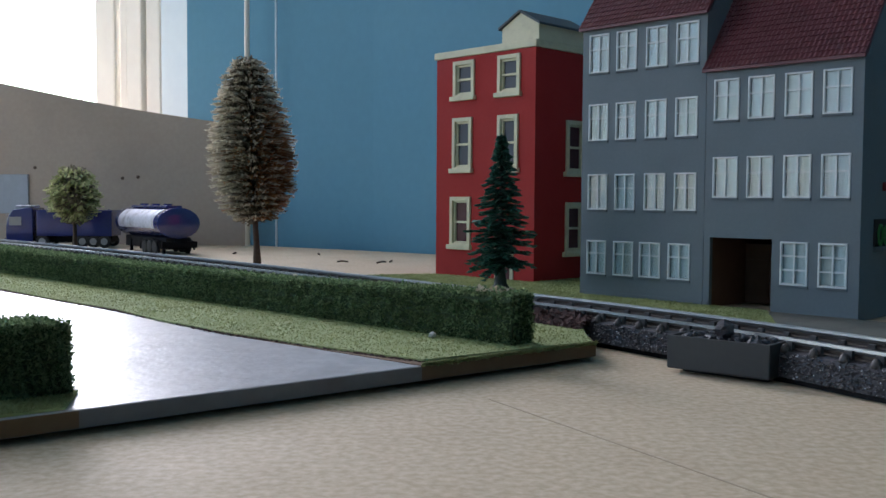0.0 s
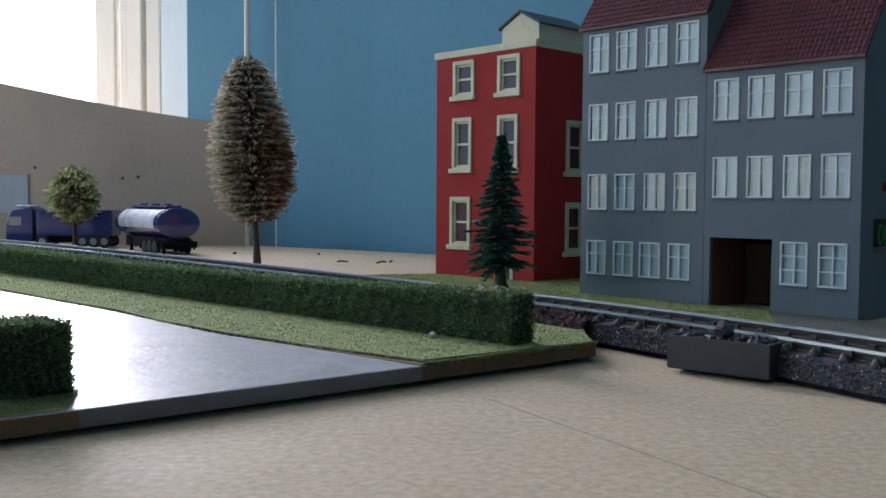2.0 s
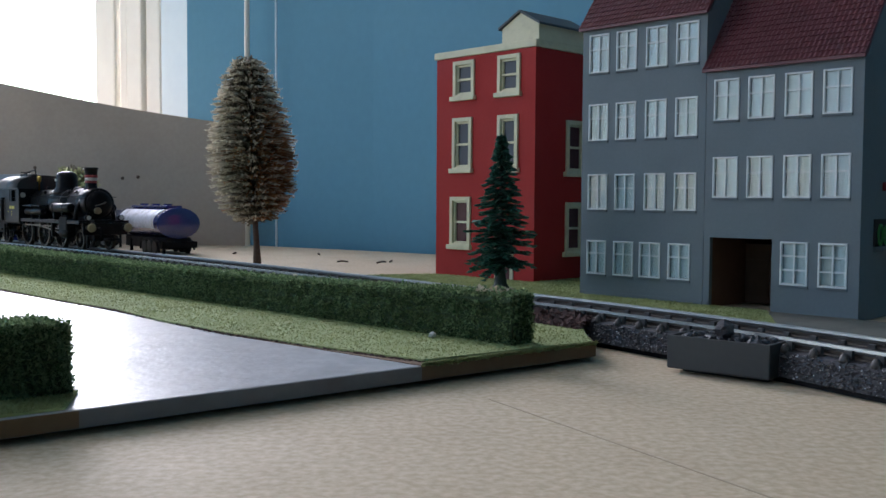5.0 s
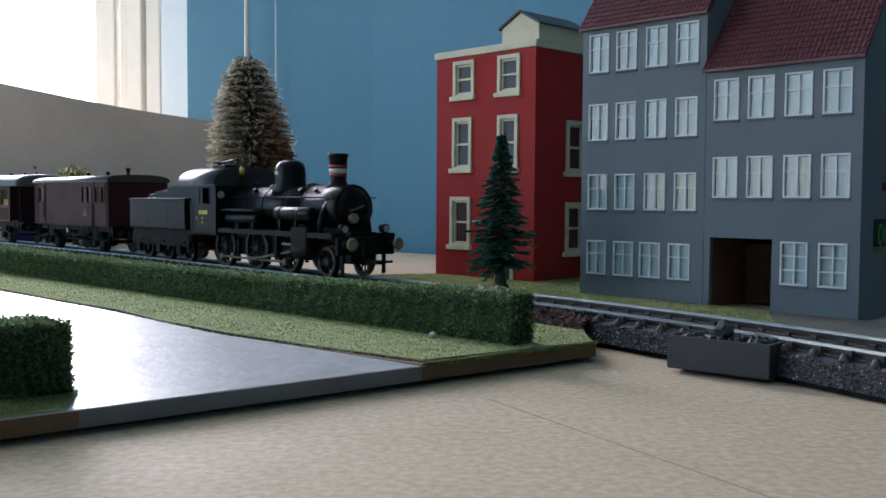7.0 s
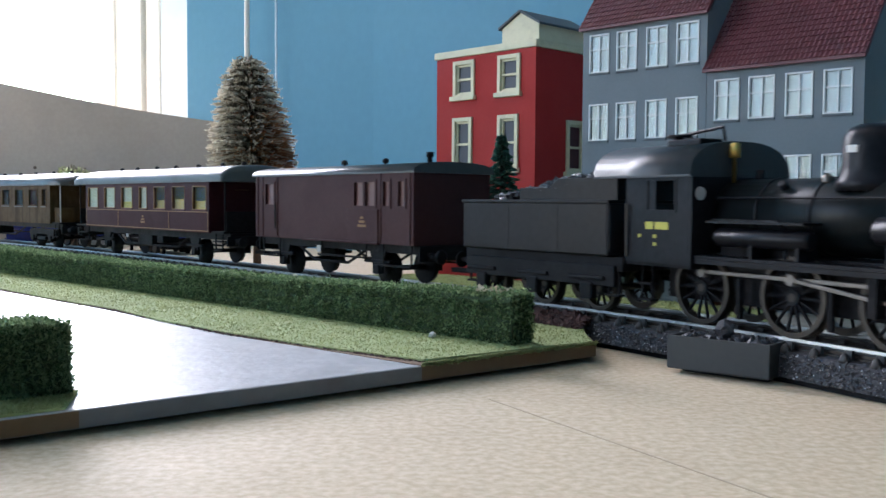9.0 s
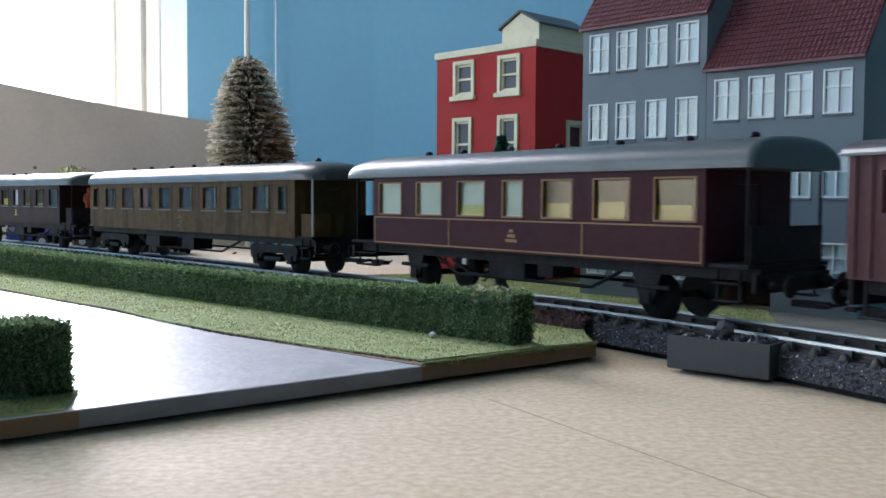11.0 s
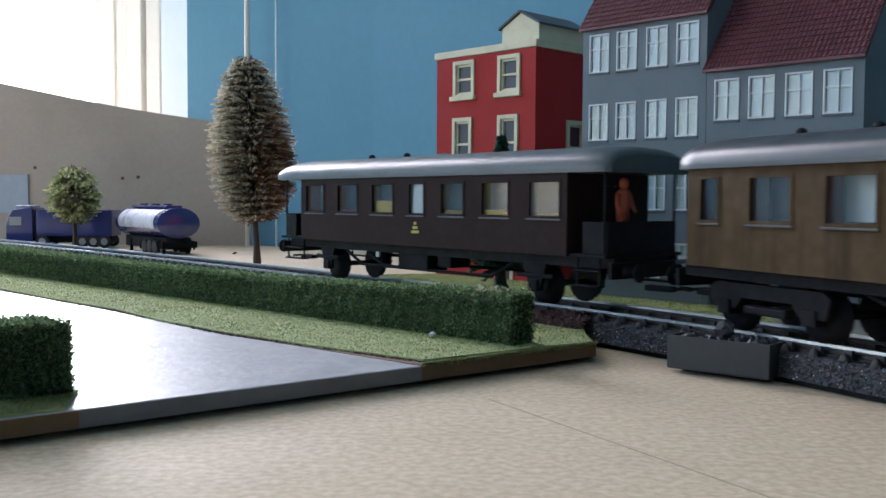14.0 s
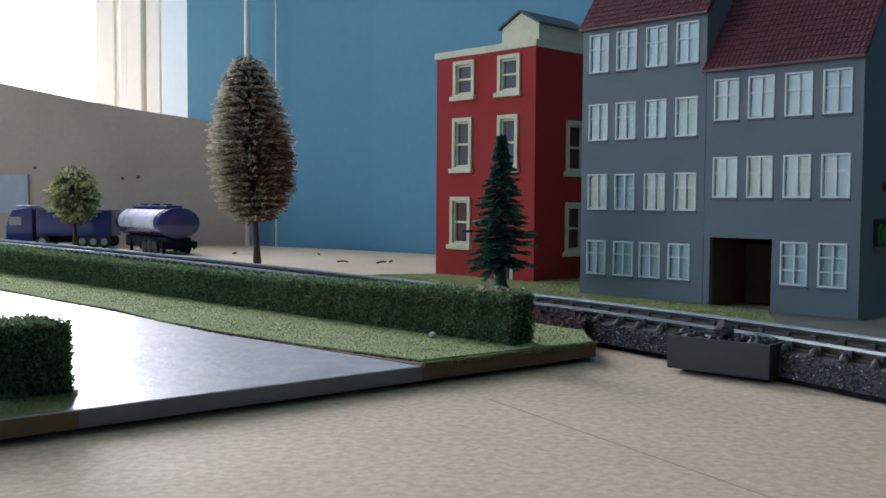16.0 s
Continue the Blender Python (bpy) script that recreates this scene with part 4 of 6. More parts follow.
def conifer(base):
    """A dark green plastic fir: drooping branch sprays of flat twigs in whorls."""
    rng = np.random.default_rng(31)
    t = thing("fir_tree", "dark green plastic fir tree beside the track", "tree", at=Matrix.Translation(base))
    bm = tube(B(), [(0, 0, 0), (0, 0, 3), (0, 0, 9), (0, 0, 30), (0, 0, 62)], [4.2, 2.7, 1.8, 1.0, 0.3], 9)
    for k in range(5):
        a = k * 1.257
        tube(bm, [(1.4 * math.cos(a), 1.4 * math.sin(a), 4), (4.2 * math.cos(a), 4.2 * math.sin(a), 0.3)], [1.0, 0.5], 6)
    part("trunk", bm, M["needle_trunk"], t)
    V, F = [], []
    levels = 25
    for i in range(levels):
        q = i / (levels - 1)
        z = 11 + 50 * q
        r = float(np.interp(q, [0, 0.1, 0.3, 0.55, 0.8, 1], [10.5, 12.4, 11.2, 7.2, 4.2, 1.0]))
        cnt = int(11 - 5 * q)
        for k in range(cnt):
            a = 2 * math.pi * k / cnt + i * 0.7 + rng.normal(0, 0.12)
            L = r * rng.uniform(0.6, 1.18)
            d, sd = np.array([math.cos(a), math.sin(a), 0]), np.array([-math.sin(a), math.cos(a), 0])
            lift = rng.uniform(-0.42, 0.25)
            m = 7
            for j in range(m):
                w = (j + 1) / m
                c = d * L * w + np.array([0, 0, z + L * w * lift - 1.2 * w * w])
                width = 1.5 * (1.15 - w) * (L / 10) + 0.55
                for sg in (-1, 1):
                    tip = c + d * 1.7 + sd * sg * width * 1.5 + np.array([0, 0, rng.uniform(-0.7, 0.5)])
                    b0 = c - d * 0.8
                    thick = np.array([0, 0, 0.55])
                    n = len(V)
                    V += [(b0 + thick).tolist(), (c + d * 0.9 + thick * 0.6).tolist(), tip.tolist(), (b0 - thick).tolist(), (c + d * 0.9 - thick).tolist()]
                    F += [(n, n + 1, n + 2), (n + 3, n + 2, n + 4), (n, n + 2, n + 3)]
    V = np.array(V) * 0.001
    raw("foliage", V, F, M["needle"], t)
    return t


conifer((0.0225, 0.3745, 0.0033))


# ---- lorries ----
def wheel_disc(parent, x, y, z, r, w=3.0, hub="hubs"):
    wh = new("wheel")
    wh.parent = parent
    wh.location = (x * 0.001, y * 0.001, z * 0.001)
    part("tyre", tube(B(), [(0, -w / 2, 0), (0, -w / 2 + 0.3, 0), (0, w / 2 - 0.3, 0), (0, w / 2, 0)], [r * 0.9, r, r, r * 0.9], 16), M["rubber"], wh)
    part("rim", tube(B(), [(0, -w / 2 - 0.15, 0), (0, w / 2 + 0.15, 0)], r * 0.55, 12), M[hub], wh)


def lorry(at):
    """Tractor and curtain trailer, seen from the side; local x forward."""
    t = thing("lorry", "blue articulated lorry with a long box trailer", "lorry", "blue model lorries", at=at)
    bm = B()
    prism(bm, [(0, 5), (19, 5), (20.5, 8), (20.5, 17), (18.5, 25), (15, 30), (3, 31.5), (0, 31.5)], "y", -14, 14)
    cab = part("cab", bm, M["blue"], t, bevel=0.6)
    part("windscreen", bx(B(), 19.2, 20.9, -12, 12, 17.6, 23.8, 0.3), M["hubs"], cab)
    for y in (-14.3, 14.05):
        part("side_window", bx(B(), 8.5, 18, y, y + 0.25, 17.6, 24.4), M["hubs"], cab)
    part("sun_visor", bx(B(), 17.0, 21.2, -12.5, 12.5, 25.3, 26.4, 0.4), M["hubs"], cab)
    part("air_deflector", bx(B(), 2, 14, -11, 11, 31.6, 33.6, 0.9), M["worn_print"], cab, "pale air deflector")
    part("bumper", bx(B(), 19, 21.6, -14, 14, 3, 7.5, 0.5), M["blue"], cab)
    part("chassis", bx(B(), -60, 0, -9, 9, 4.2, 9.1, 0.3), M["frame_black"], t)
    part("trailer_box", bx(B(), -61, -3, -14, 14, 9.2, 30, 0.5), M["blue"], t)
    for k in range(5):
        part("trailer_rib", bx(B(), -52 + k * 10.6, -51 + k * 10.6, -14.4, -14.02, 10, 30.4), M["blue"], t)
    part("side_skirt", bx(B(), -26, -14, -13.5, -12.8, 3.5, 9.1), M["frame_black"], t)
    for x in (13, -7, -38, -46.5, -55):
        for y in (-12, 12):
            wheel_disc(t, x, y, 5.0, 5.0)
    return t


def tanker(at):
    """Tank trailer without its tractor, rear towards the viewer; local x forward."""
    t = thing("tank_trailer", "blue tank trailer parked with its round end showing", "trailer", "blue model lorries", at=at)
    bm = B()
    n = 20
    prof = [(-46, 0.05), (-45.7, 0.5), (-45.0, 0.85), (-44.2, 0.985), (-44.1, 1.0), (-43.5, 1.0), (43.5, 1.0), (44.1, 1.0), (44.2, 0.985), (45.0, 0.85), (45.7, 0.5), (46, 0.05)]
    rings = []
    for x, k in prof:
        rings.append([bm.verts.new((x, 15.8 * k * math.cos(2 * math.pi * i / n), 22.0 + 11.0 * k * math.sin(2 * math.pi * i / n))) for i in range(n)])
    for u, v in zip(rings, rings[1:]):
        for i in range(n):
            bm.faces.new((u[i], u[(i + 1) % n], v[(i + 1) % n], v[i]))
    bm.faces.new(rings[0]), bm.faces.new(rings[-1])
    part("tank", bm, M["blue"], t, smooth=True)
    # one pale patch carries both the worn print and the side's painted sheen
    bm = B()
    grid = [[bm.verts.new((x, 15.95 * math.cos(a), 22.0 + 11.12 * math.sin(a))) for a in np.linspace(-0.35, 1.0, 12)] for x in (-37, -20, 0, 20, 37)]
    for u, w in zip(grid, grid[1:]):
        for i in range(11):
            bm.faces.new((u[i], u[i + 1], w[i + 1], w[i]))
    part("side_print", bm, M["worn_print"], t, "worn white printing and painted sheen on the tank's side", smooth=True)
    part("walkway", bx(B(), -36, 36, -6, 6, 32.6, 34.4, 0.5), M["blue"], t)
    for x in (-24, 0, 24):
        part("manhole", tube(B(), [(x, 0, 34.42), (x, 0, 35.6)], 3.2, 12), M["blue"], t)
    part("chassis", bx(B(), -44, 40, -9, 9, 3.5, 11.6, 0.4), M["frame_black"], t)
    part("rear_beam", bx(B(), -46, -43.5, -13, 13, 4.5, 9, 0.3), M["frame_black"], t)
    for x in (-40, 26):
        for y in (-9, 9):
            part("leg", bx(B(), x, x + 2, y - 1, y + 1, 0.1, 9), M["frame_black"], t)
    for y in (-14, 12.5):
        part("mudguard", tube(B(), [(-38, y, 3), (-35, y, 8), (-28, y, 10.6), (-14, y, 10.6), (-5, y, 8), (-2, y, 3)], 0.8, 6), M["frame_black"], t)
    for x in (-31, -20.5, -10):
        for y in (-11.5, 11.5):
            wheel_disc(t, x, y, 5.0, 5.0, hub="rubber")
    return t


lorry(pose(-0.3245, 0.770, 0.0003, 0, 0, 184))
tanker(pose(-0.213, 0.712, 0.0003, 0, 0, 127))

# ---- loose bits ----
for i, (x, y, r, mname, label) in enumerate(((-2.4, 236.5, 1.1, "off_white", "white crumb lying on the grass"), (-1.2, 97.5, 0.35, "bark", "dark crumb on the board"), (-62.0, 103.0, 0.4, "bark", "dark crumb on the board"))):
    z = 5.9 if i == 0 else 0.25
    tagged(part("crumb", ball(B(), (0, 0, 0), r, 0.8, 1, 0.2, rr), M[mname]), label, "crumb").location = (x * 0.001, y * 0.001, z * 0.001)
for x, y, z in ((13.0, 236.5, 17.3), (9.5, 240.5, 17.2), (-45.0, 292.0, 16.2)):
    cb = tagged(part("crumb", ball(B(), (0, 0, 0), 0.8, 0.6, 1, 0.25, rr), M["cream"]), "pale crumb caught on top of the hedge", "crumb")
    cb.location = (x * 0.001, y * 0.001, z * 0.001)
for x, y, L in ((-88, 683, 9), (-63, 602, 7), (-38.5, 599, 11), (-150, 690, 9), (-33, 606, 5)):
    tw = part("twig", tube(B(), [(-L / 2, 0, 0.7), (0, 0.8, 1.2), (L / 2, 0, 0.6)], 0.6, 6), M["bark"])
    tw.matrix_world = pose(x * 0.001, y * 0.001, 0, 0, 0, x * 3)
    tagged(tw, "dark twig lying on the board", "twig", "twigs on the board")


# ---- train: local x forward, z from the rail top, millimetres; the side towards the paving is -y ----
UNIT[0] = 0.001 * K
SPEED, GAIN = 0.11940 * K, 0.000247 * K
SPIN = []      # wheelsets: (object, radius)
RODS = []      # coupling and driving rods
TRAIN = []     # (vehicle, offset along the train, half wheelbase)


def gone(t):
    """Way of the train along the line: nearly steady, slowing a little before 7 s and gaining from 9 to 12 s."""
    surge = np.interp(t, [0, 4.2, 4.8, 5.6, 6.5, 7, 8, 8.6, 9.2, 9.8, 10.4, 11, 11.5, 12, 12.6, 14, 15.5, 16], [-3.4, -3.6, -4.6, -7.2, -8.8, -9, -8.6, -8.1, -7.2, -5.8, -4.0, -2.1, -0.8, -0.1, 0.3, 0.8, 0.2, 0])
    return SPEED * (t - 10) + GAIN * (t - 10) ** 2 + float(surge) * 0.001 * K


def vehicle(name, label, category, rel, half, group=""):
    v = thing(name, label, category, group)
    TRAIN.append((v, rel, half))
    return v


def wheelset(parent, x, r, spokes=0, name="wheelset"):
    ws = new(name)
    ws.parent = parent
    ws.location = (x * UNIT[0], 0, r * UNIT[0])
    part("axle", tube(B(), [(0, -9, 0), (0, 9, 0)], 0.9, 8), M["tyre_steel"], ws)
    for sy in (-1, 1):
        y = 8.0 * sy
        if spokes:
            bm = B()
            tube(bm, [(0, y - 0.9, 0), (0, y + 0.9, 0)], 1.7, 12)
            part("hub", bm, M["frame_black"], ws)
            part("counterweight", bx(B(), -1.2, 1.2, y - 0.5, y + 0.5, -r * 0.72, -r * 0.3, 0.1), M["frame_black"], ws)
            for k in range(spokes):
                a = 2 * math.pi * k / spokes
                part("spoke", tube(B(), [(1.5 * math.cos(a), y, 1.5 * math.sin(a)), ((r - 0.9) * math.cos(a), y, (r - 0.9) * math.sin(a))], 0.36, 5), M["frame_black"], ws)
            n = 32
            bm = B()
            prof = [(r - 1.15, -0.9), (r, -0.9), (r, 0.9), (r + 0.45, 0.95), (r + 0.45, 1.3), (r - 1.15, 1.3)]
            rings = [[bm.verts.new((q * math.cos(2 * math.pi * k / n), y - sy * w, q * math.sin(2 * math.pi * k / n))) for q, w in prof] for k in range(n)]
            for k in range(n):
                for j in range(6):
                    bm.faces.new((rings[k][j], rings[k][(j + 1) % 6], rings[(k + 1) % n][(j + 1) % 6], rings[(k + 1) % n][j]))
            part("tyre", bm, M["tyre_steel"], ws)
        else:
            part("wheel", tube(B(), [(0, y + sy * 1.1, 0), (0, y + sy * 1.1, 0), (0, y - sy * 0.8, 0), (0, y - sy * 0.81, 0), (0, y - sy * 1.2, 0)], [r * 0.5, r - 0.1, r, r + 0.5, r + 0.5], 20), M["frame_black"], ws)
    SPIN.append((ws, r * UNIT[0]))
    return ws


def buffers(v, x, d, z=10.2, face="frame_black"):
    """Buffer beam gear at one end; d: +1 forward, -1 back."""
    for y in (-10.0, 10.0):
        b = part("buffer", tube(B(), [(x, y, z), (x + d * 2.6, y, z), (x + d * 2.6, y, z), (x + d * 5.2, y, z)], [1.25, 1.25, 0.7, 0.7], 10), M["frame_black"], v)
        part("buffer_head", tube(B(), [(x + d * 5.2, y, z), (x + d * 5.5, y, z), (x + d * 6.0, y, z)], [2.3, 2.4, 1.8], 16), M[face], b)
    part("coupling", bx(B(), min(x, x + d * 8), max(x, x + d * 8), -1.4, 1.4, 5.2, 6.6, 0.2), M["frame_black"], v)
    bm = tube(B(), [(x + d * 7.5, -3.4, 6.2), (x + d * 10, -3.4, 6.2), (x + d * 10, 3.4, 6.2), (x + d * 7.5, 3.4, 6.2)], 0.4, 6)
    part("coupling_loop", bm, M["frame_black"], v)


def steps(v, x0, x1, z=7.0, y=-15.2):
    for sy in (1, -1):
        yy = y * sy
        s = part("step_board", bx(B(), x0, x1, min(yy, yy + 2.6 * sy), max(yy, yy + 2.6 * sy), z, z + 0.5, 0.1), M["frame_black"], v)
        for x in (x0 + 0.6, x1 - 0.6):
            part("step_hanger", bx(B(), x - 0.25, x + 0.25, yy + 1.2 * sy - 0.25, yy + 1.2 * sy + 0.25, z, 13.4), M["frame_black"], s)


def arched_roof(v, x0, x1, half, z0, z1, material, droop=(0, 0), name="roof", base=0.9, taper=0.14):
    """A barrel roof with drooping ends. droop: length of the hood at the rear and at the front."""
    bm = B()
    xs = sorted({x0, x1, *[x0 + droop[0] * k / 6 for k in range(7)], *[x1 - droop[1] * k / 6 for k in range(7)]})
    n = 18
    rings = []
    for x in xs:
        k = 1.0
        for e, dr in ((x - x0, droop[0]), (x1 - x, droop[1])):
            if dr and e < dr:
                k = min(k, math.sqrt(max(0.0, 1 - (1 - e / dr) ** 2)) * 0.8 + 0.2)
        w = half * (1 - taper + taper * k)
        hgt = (z1 - z0) * (0.50 + 0.5 * k) if taper < 0.3 else (z1 - z0) * (0.25 + 0.75 * k)
        pts = []
        for i in range(n + 1):
            a = math.pi * i / n
            c, s = math.cos(a), math.sin(a)
            pts.append((w * math.copysign(abs(c) ** 0.8, c), z0 + hgt * s ** 0.85))
        pts += [(-w, z0 - base), (w, z0 - base)]
        rings.append([bm.verts.new((x, y, z)) for y, z in pts])
    m = len(rings[0])
    for u, q in zip(rings, rings[1:]):
        for i in range(m):
            f = bm.faces.new((u[i], u[(i + 1) % m], q[(i + 1) % m], q[i]))
            f.smooth = i < n
    bm.faces.new(rings[0]), bm.faces.new(rings[-1][::-1])
    return part(name, bm, material, v)


def vents(v, xs, z, y=0.0, m="frame_black"):
    for x in xs:
        bm = tube(B(), [(x, y, z - 1.2), (x, y, z + 0.9), (x, y, z + 0.9), (x, y, z + 2.0), (x, y, z + 2.5)], [0.5, 0.5, 1.15, 1.15, 0.4], 10)
        part("roof_vent", bm, M[m], v)


def running_gear(v, axles, r, length, truss=True):
    """Solebars, axle guards and boxes of a two-axle carriage."""
    for y in (-12.6, 11.6):
        part("solebar", bx(B(), -length / 2, length / 2, y, y + 1.0, 10.8, 13.55, 0.1), M["frame_black"], v)
    part("floor_pan", bx(B(), -length / 2 + 1, length / 2 - 1, -11.5, 11.5, 11.5, 13.5), M["frame_black"], v)
    for a in axles:
        wheelset(v, a, r)
        for y in (-12.4, 12.4):
            bm = B()
            prism(bm, [(a - 4.4, 11.2), (a - 1.9, 4.2), (a + 1.9, 4.2), (a + 4.4, 11.2)], "y", y - 0.4, y + 0.4)
            part("axle_guard", bm, M["frame_black"], v)
            part("axle_box", bx(B(), a - 1.7, a + 1.7, y - 1.3, y + 1.3, 3.6, 6.6, 0.35), M["frame_black"], v)
            part("leaf_spring", bx(B(), a - 7, a + 7, y - 0.9, y + 0.9, 7.2, 8.3, 0.3), M["frame_black"], v)
    if truss and len(axles) > 1:
        a, b = axles[0] + 9, axles[-1] - 9
        for y in (-11.2, 11.2):
            part("truss_rod", tube(B(), [(a, y, 10.8), (a + 10, y, 6.2), (b - 10, y, 6.2), (b, y, 10.8)], 0.5, 6), M["frame_black"], v)


def marks(v, x, z, w, y, m, rows_=3):
    """Small painted data block as plain bars."""
    bm = B()
    for k in range(rows_):
        ww = w * (0.35, 0.7, 1.0)[k % 3]
        bx(bm, x - ww / 2, x + ww / 2, y - 0.06, y + 0.02, z - k * 1.3 - 0.42, z - k * 1.3 + 0.42)
    part("painted_mark", bm, M[m], v)


def coach(name, label, rel, body, roof, wins, paint, roof_mat, axles, droop, inside, lining=None, bogies=False, vent_x=(), platforms=True, sill_m=None, zroof=41.8):
    """A passenger carriage with real window openings on both sides. body, roof, wins: stretches along the train."""
    mid = (body[0] + body[1]) / 2
    v = vehicle(name, label, "carriage", mid, 45 if not bogies else 70, "carriages of the train")
    b0, b1 = body[0] - mid, body[1] - mid
    r0, r1 = roof[0] - mid, roof[1] - mid
    W = wins
    zb, zt, w0, w1 = 13.6, 35.0, 23.3, 32.8
    for sy in (-1, 1):
        ys = (-16.0, -15.1) if sy < 0 else (15.1, 16.0)
        bm = B()
        holed_wall(bm, b0, b1, zb, zt, ys[0], ys[1], [(a, b, w0, w1) for a, b in W])
        part("side_wall", bm, M[paint], v)
    for x in (b0 + 0.02, b1 - 0.92):
        bm = B()
        holed_wall(bm, -15.05, 15.05, zb, zt - 0.1, 0, 0.9, [(-4, 4, 16, 31.5)])
        e = part("end_wall", bm, M[paint], v)
        e.matrix_local = Matrix.Translation(((x + 0.9) * UNIT[0], 0, 0)) @ Matrix.Rotation(radians(90), 4, "Z")
        part("end_door", bx(B(), x + 0.3, x + 0.7, -3.95, 3.95, 16.05, 31.45), M[paint], v)
    part("deck", bx(B(), r0 + 2, r1 - 2, -15.0, 15.0, 13.56, 14.4), M["frame_black"], v)
    for i, (a, b) in enumerate(W):
        for sy in (-1, 1):
            y = 16.0 * sy
            wn_ = new("window")
            wn_.parent = v
            bm = B()
            ring(bm, a - 0.3, b + 0.3, w0 - 0.3, w1 + 0.3, 0.42 if lining else 0.7, min(y - 0.5 * sy, y + 0.22 * sy), max(y - 0.5 * sy, y + 0.22 * sy))
            part("window_frame", bm, M[lining or paint], wn_)
            part("window_sill", bx(B(), a - 0.5, b + 0.5, min(y, y + 0.6 * sy), max(y, y + 0.6 * sy), w0 - 0.75, w0 - 0.3, 0.1), M[sill_m or paint], wn_)
            g = part("pane", bx(B(), a + 0.4, b - 0.4, y - 0.75 * sy - 0.1, y - 0.75 * sy + 0.1, w0 + 0.4, w1 - 0.4), M["glass"], wn_)
            g.visible_shadow = False
    for a, b, z0, z1, y0, y1, m in inside:
        part("partition" if z1 > 28 else "bench", bx(B(), a, b, y0, y1, z0, z1, 0.2), M[m], v)
    arched_roof(v, r0, r1, 17.2, 35.6, zroof, M[roof_mat], droop, taper=0.5 if bogies else 0.14)
    vents(v, [x - mid for x in vent_x], zroof - 1.0)
    if lining:
        for sy in (-1, 1):
            y = 16.02 * sy
            ya, yb = min(y, y + 0.12 * sy), max(y, y + 0.12 * sy)
            for z in (zb + 0.5, 22.0):
                part("lining_strip", bx(B(), b0 + 0.6, b1 - 0.6, ya, yb, z, z + 0.4), M[lining], v)
            for x in (b0 + 0.6, -25.3, 28.0, b1 - 1.0):
                part("lining_strip", bx(B(), x, x + 0.4, ya, yb, zb + 0.95, 21.95), M[lining], v)
    for x, d in ((r1 - 2, 1), (r0 + 2, -1)):
        part("headstock", bx(B(), min(x, x + d * 1.2), max(x, x + d * 1.2), -14, 14, 8.4, 12.4, 0.2), M["frame_black"], v)
        buffers(v, x + d * 1.2, d)
    if platforms:
        for x, d, e in ((r1 - 3.5, 1, b1), (r0 + 3.5, -1, b0)):
            if abs(x - e) < 5:
                continue
            for y in (-13.6, 13.6):
                part("platform_post", tube(B(), [(x, y, 14.4), (x, y, 35.2)], 0.36, 6), M["hubs" if bogies else "frame_black"], v)
            part("platform_apron", bx(B(), min(x, x + d * 0.8), max(x, x + d * 0.8), -13.4, -2.0 if bogies else 13.4, 14.4, 22.5, 0.1), M["teak" if bogies else "frame_black"], v)
            if bogies or paint == "coach_brown":
                for y in ((-13.9,) if bogies else (-13.9, 13.2)):
                    part("platform_side", bx(B(), min(x, x - d * 7), max(x, x - d * 7), y, y + 0.7, 14.4, 22.4, 0.1), M["teak" if bogies else "frame_black"], v)
            steps(v, min(x, e) + 1.5, max(x, e) - 0.5, 6.2)
            steps(v, min(x, e) + 1.5, max(x, e) - 0.5, 10.0)
    if bogies:
        part("floor_pan", bx(B(), r0 + 3, r1 - 3, -11.5, 11.5, 11.4, 13.5), M["frame_black"], v)
        for y in (-12.8, 11.8):
            part("solebar", bx(B(), r0 + 3, r1 - 3, y, y + 1.0, 11.0, 13.5), M["frame_black"], v)
        for c in axles:
            bg = new("bogie")
            bg.parent = v
            bg.location = (c * UNIT[0], 0, 0)
            for y in (-11.6, 11.6):
                bm = B()
                prism(bm, [(-17, 9.2), (-15, 10.4), (15, 10.4), (17, 9.2), (16, 5), (9, 5), (7, 7.4), (-7, 7.4), (-9, 5), (-16, 5)], "y", y - 0.8, y + 0.8)
                part("bogie_frame", bm, M["frame_black"], bg)
                for x in (-12, 12):
                    part("axle_box", bx(B(), x - 1.8, x + 1.8, y - 1.5, y + 1.5, 3.6, 6.8, 0.3), M["frame_black"], bg)
                part("bogie_spring", bx(B(), -6, 6, y - 1.3, y + 1.3, 4.2, 6.0, 0.4), M["frame_black"], bg)
            for x in (-12, 12):
                wheelset(bg, x, 5.2)
        for x0, x1 in ((-34, -20), (2, 13)):
            part("battery_box", bx(B(), x0, x1, -14, -5, 6.2, 11.2, 0.3), M["frame_black"], v)
        for y in (-11.0, 11.0):
            part("truss_rod", tube(B(), [(-50, y, 11), (-36, y, 6.0), (32, y, 6.0), (48, y, 11)], 0.45, 6), M["frame_black"], v)
    else:
        running_gear(v, axles, 5.2, r1 - r0 - 6)
        for x0, x1, z in ((-12, 3, 6.0), (8, 14, 7.5)):
            part("battery_box", bx(B(), x0, x1, -12, -4, z, 11, 0.3), M["frame_black"], v)
        part("brake_lever", tube(B(), [(-30, -10.5, 10), (-22, -10.5, 6.5), (-12, -10.5, 6.2)], 0.5, 6), M["frame_black"], v)
        part("fitting", bx(B(), -22, -20.2, -13.6, -12.8, 9.2, 10.9, 0.2), M["off_white"], v)
    return v


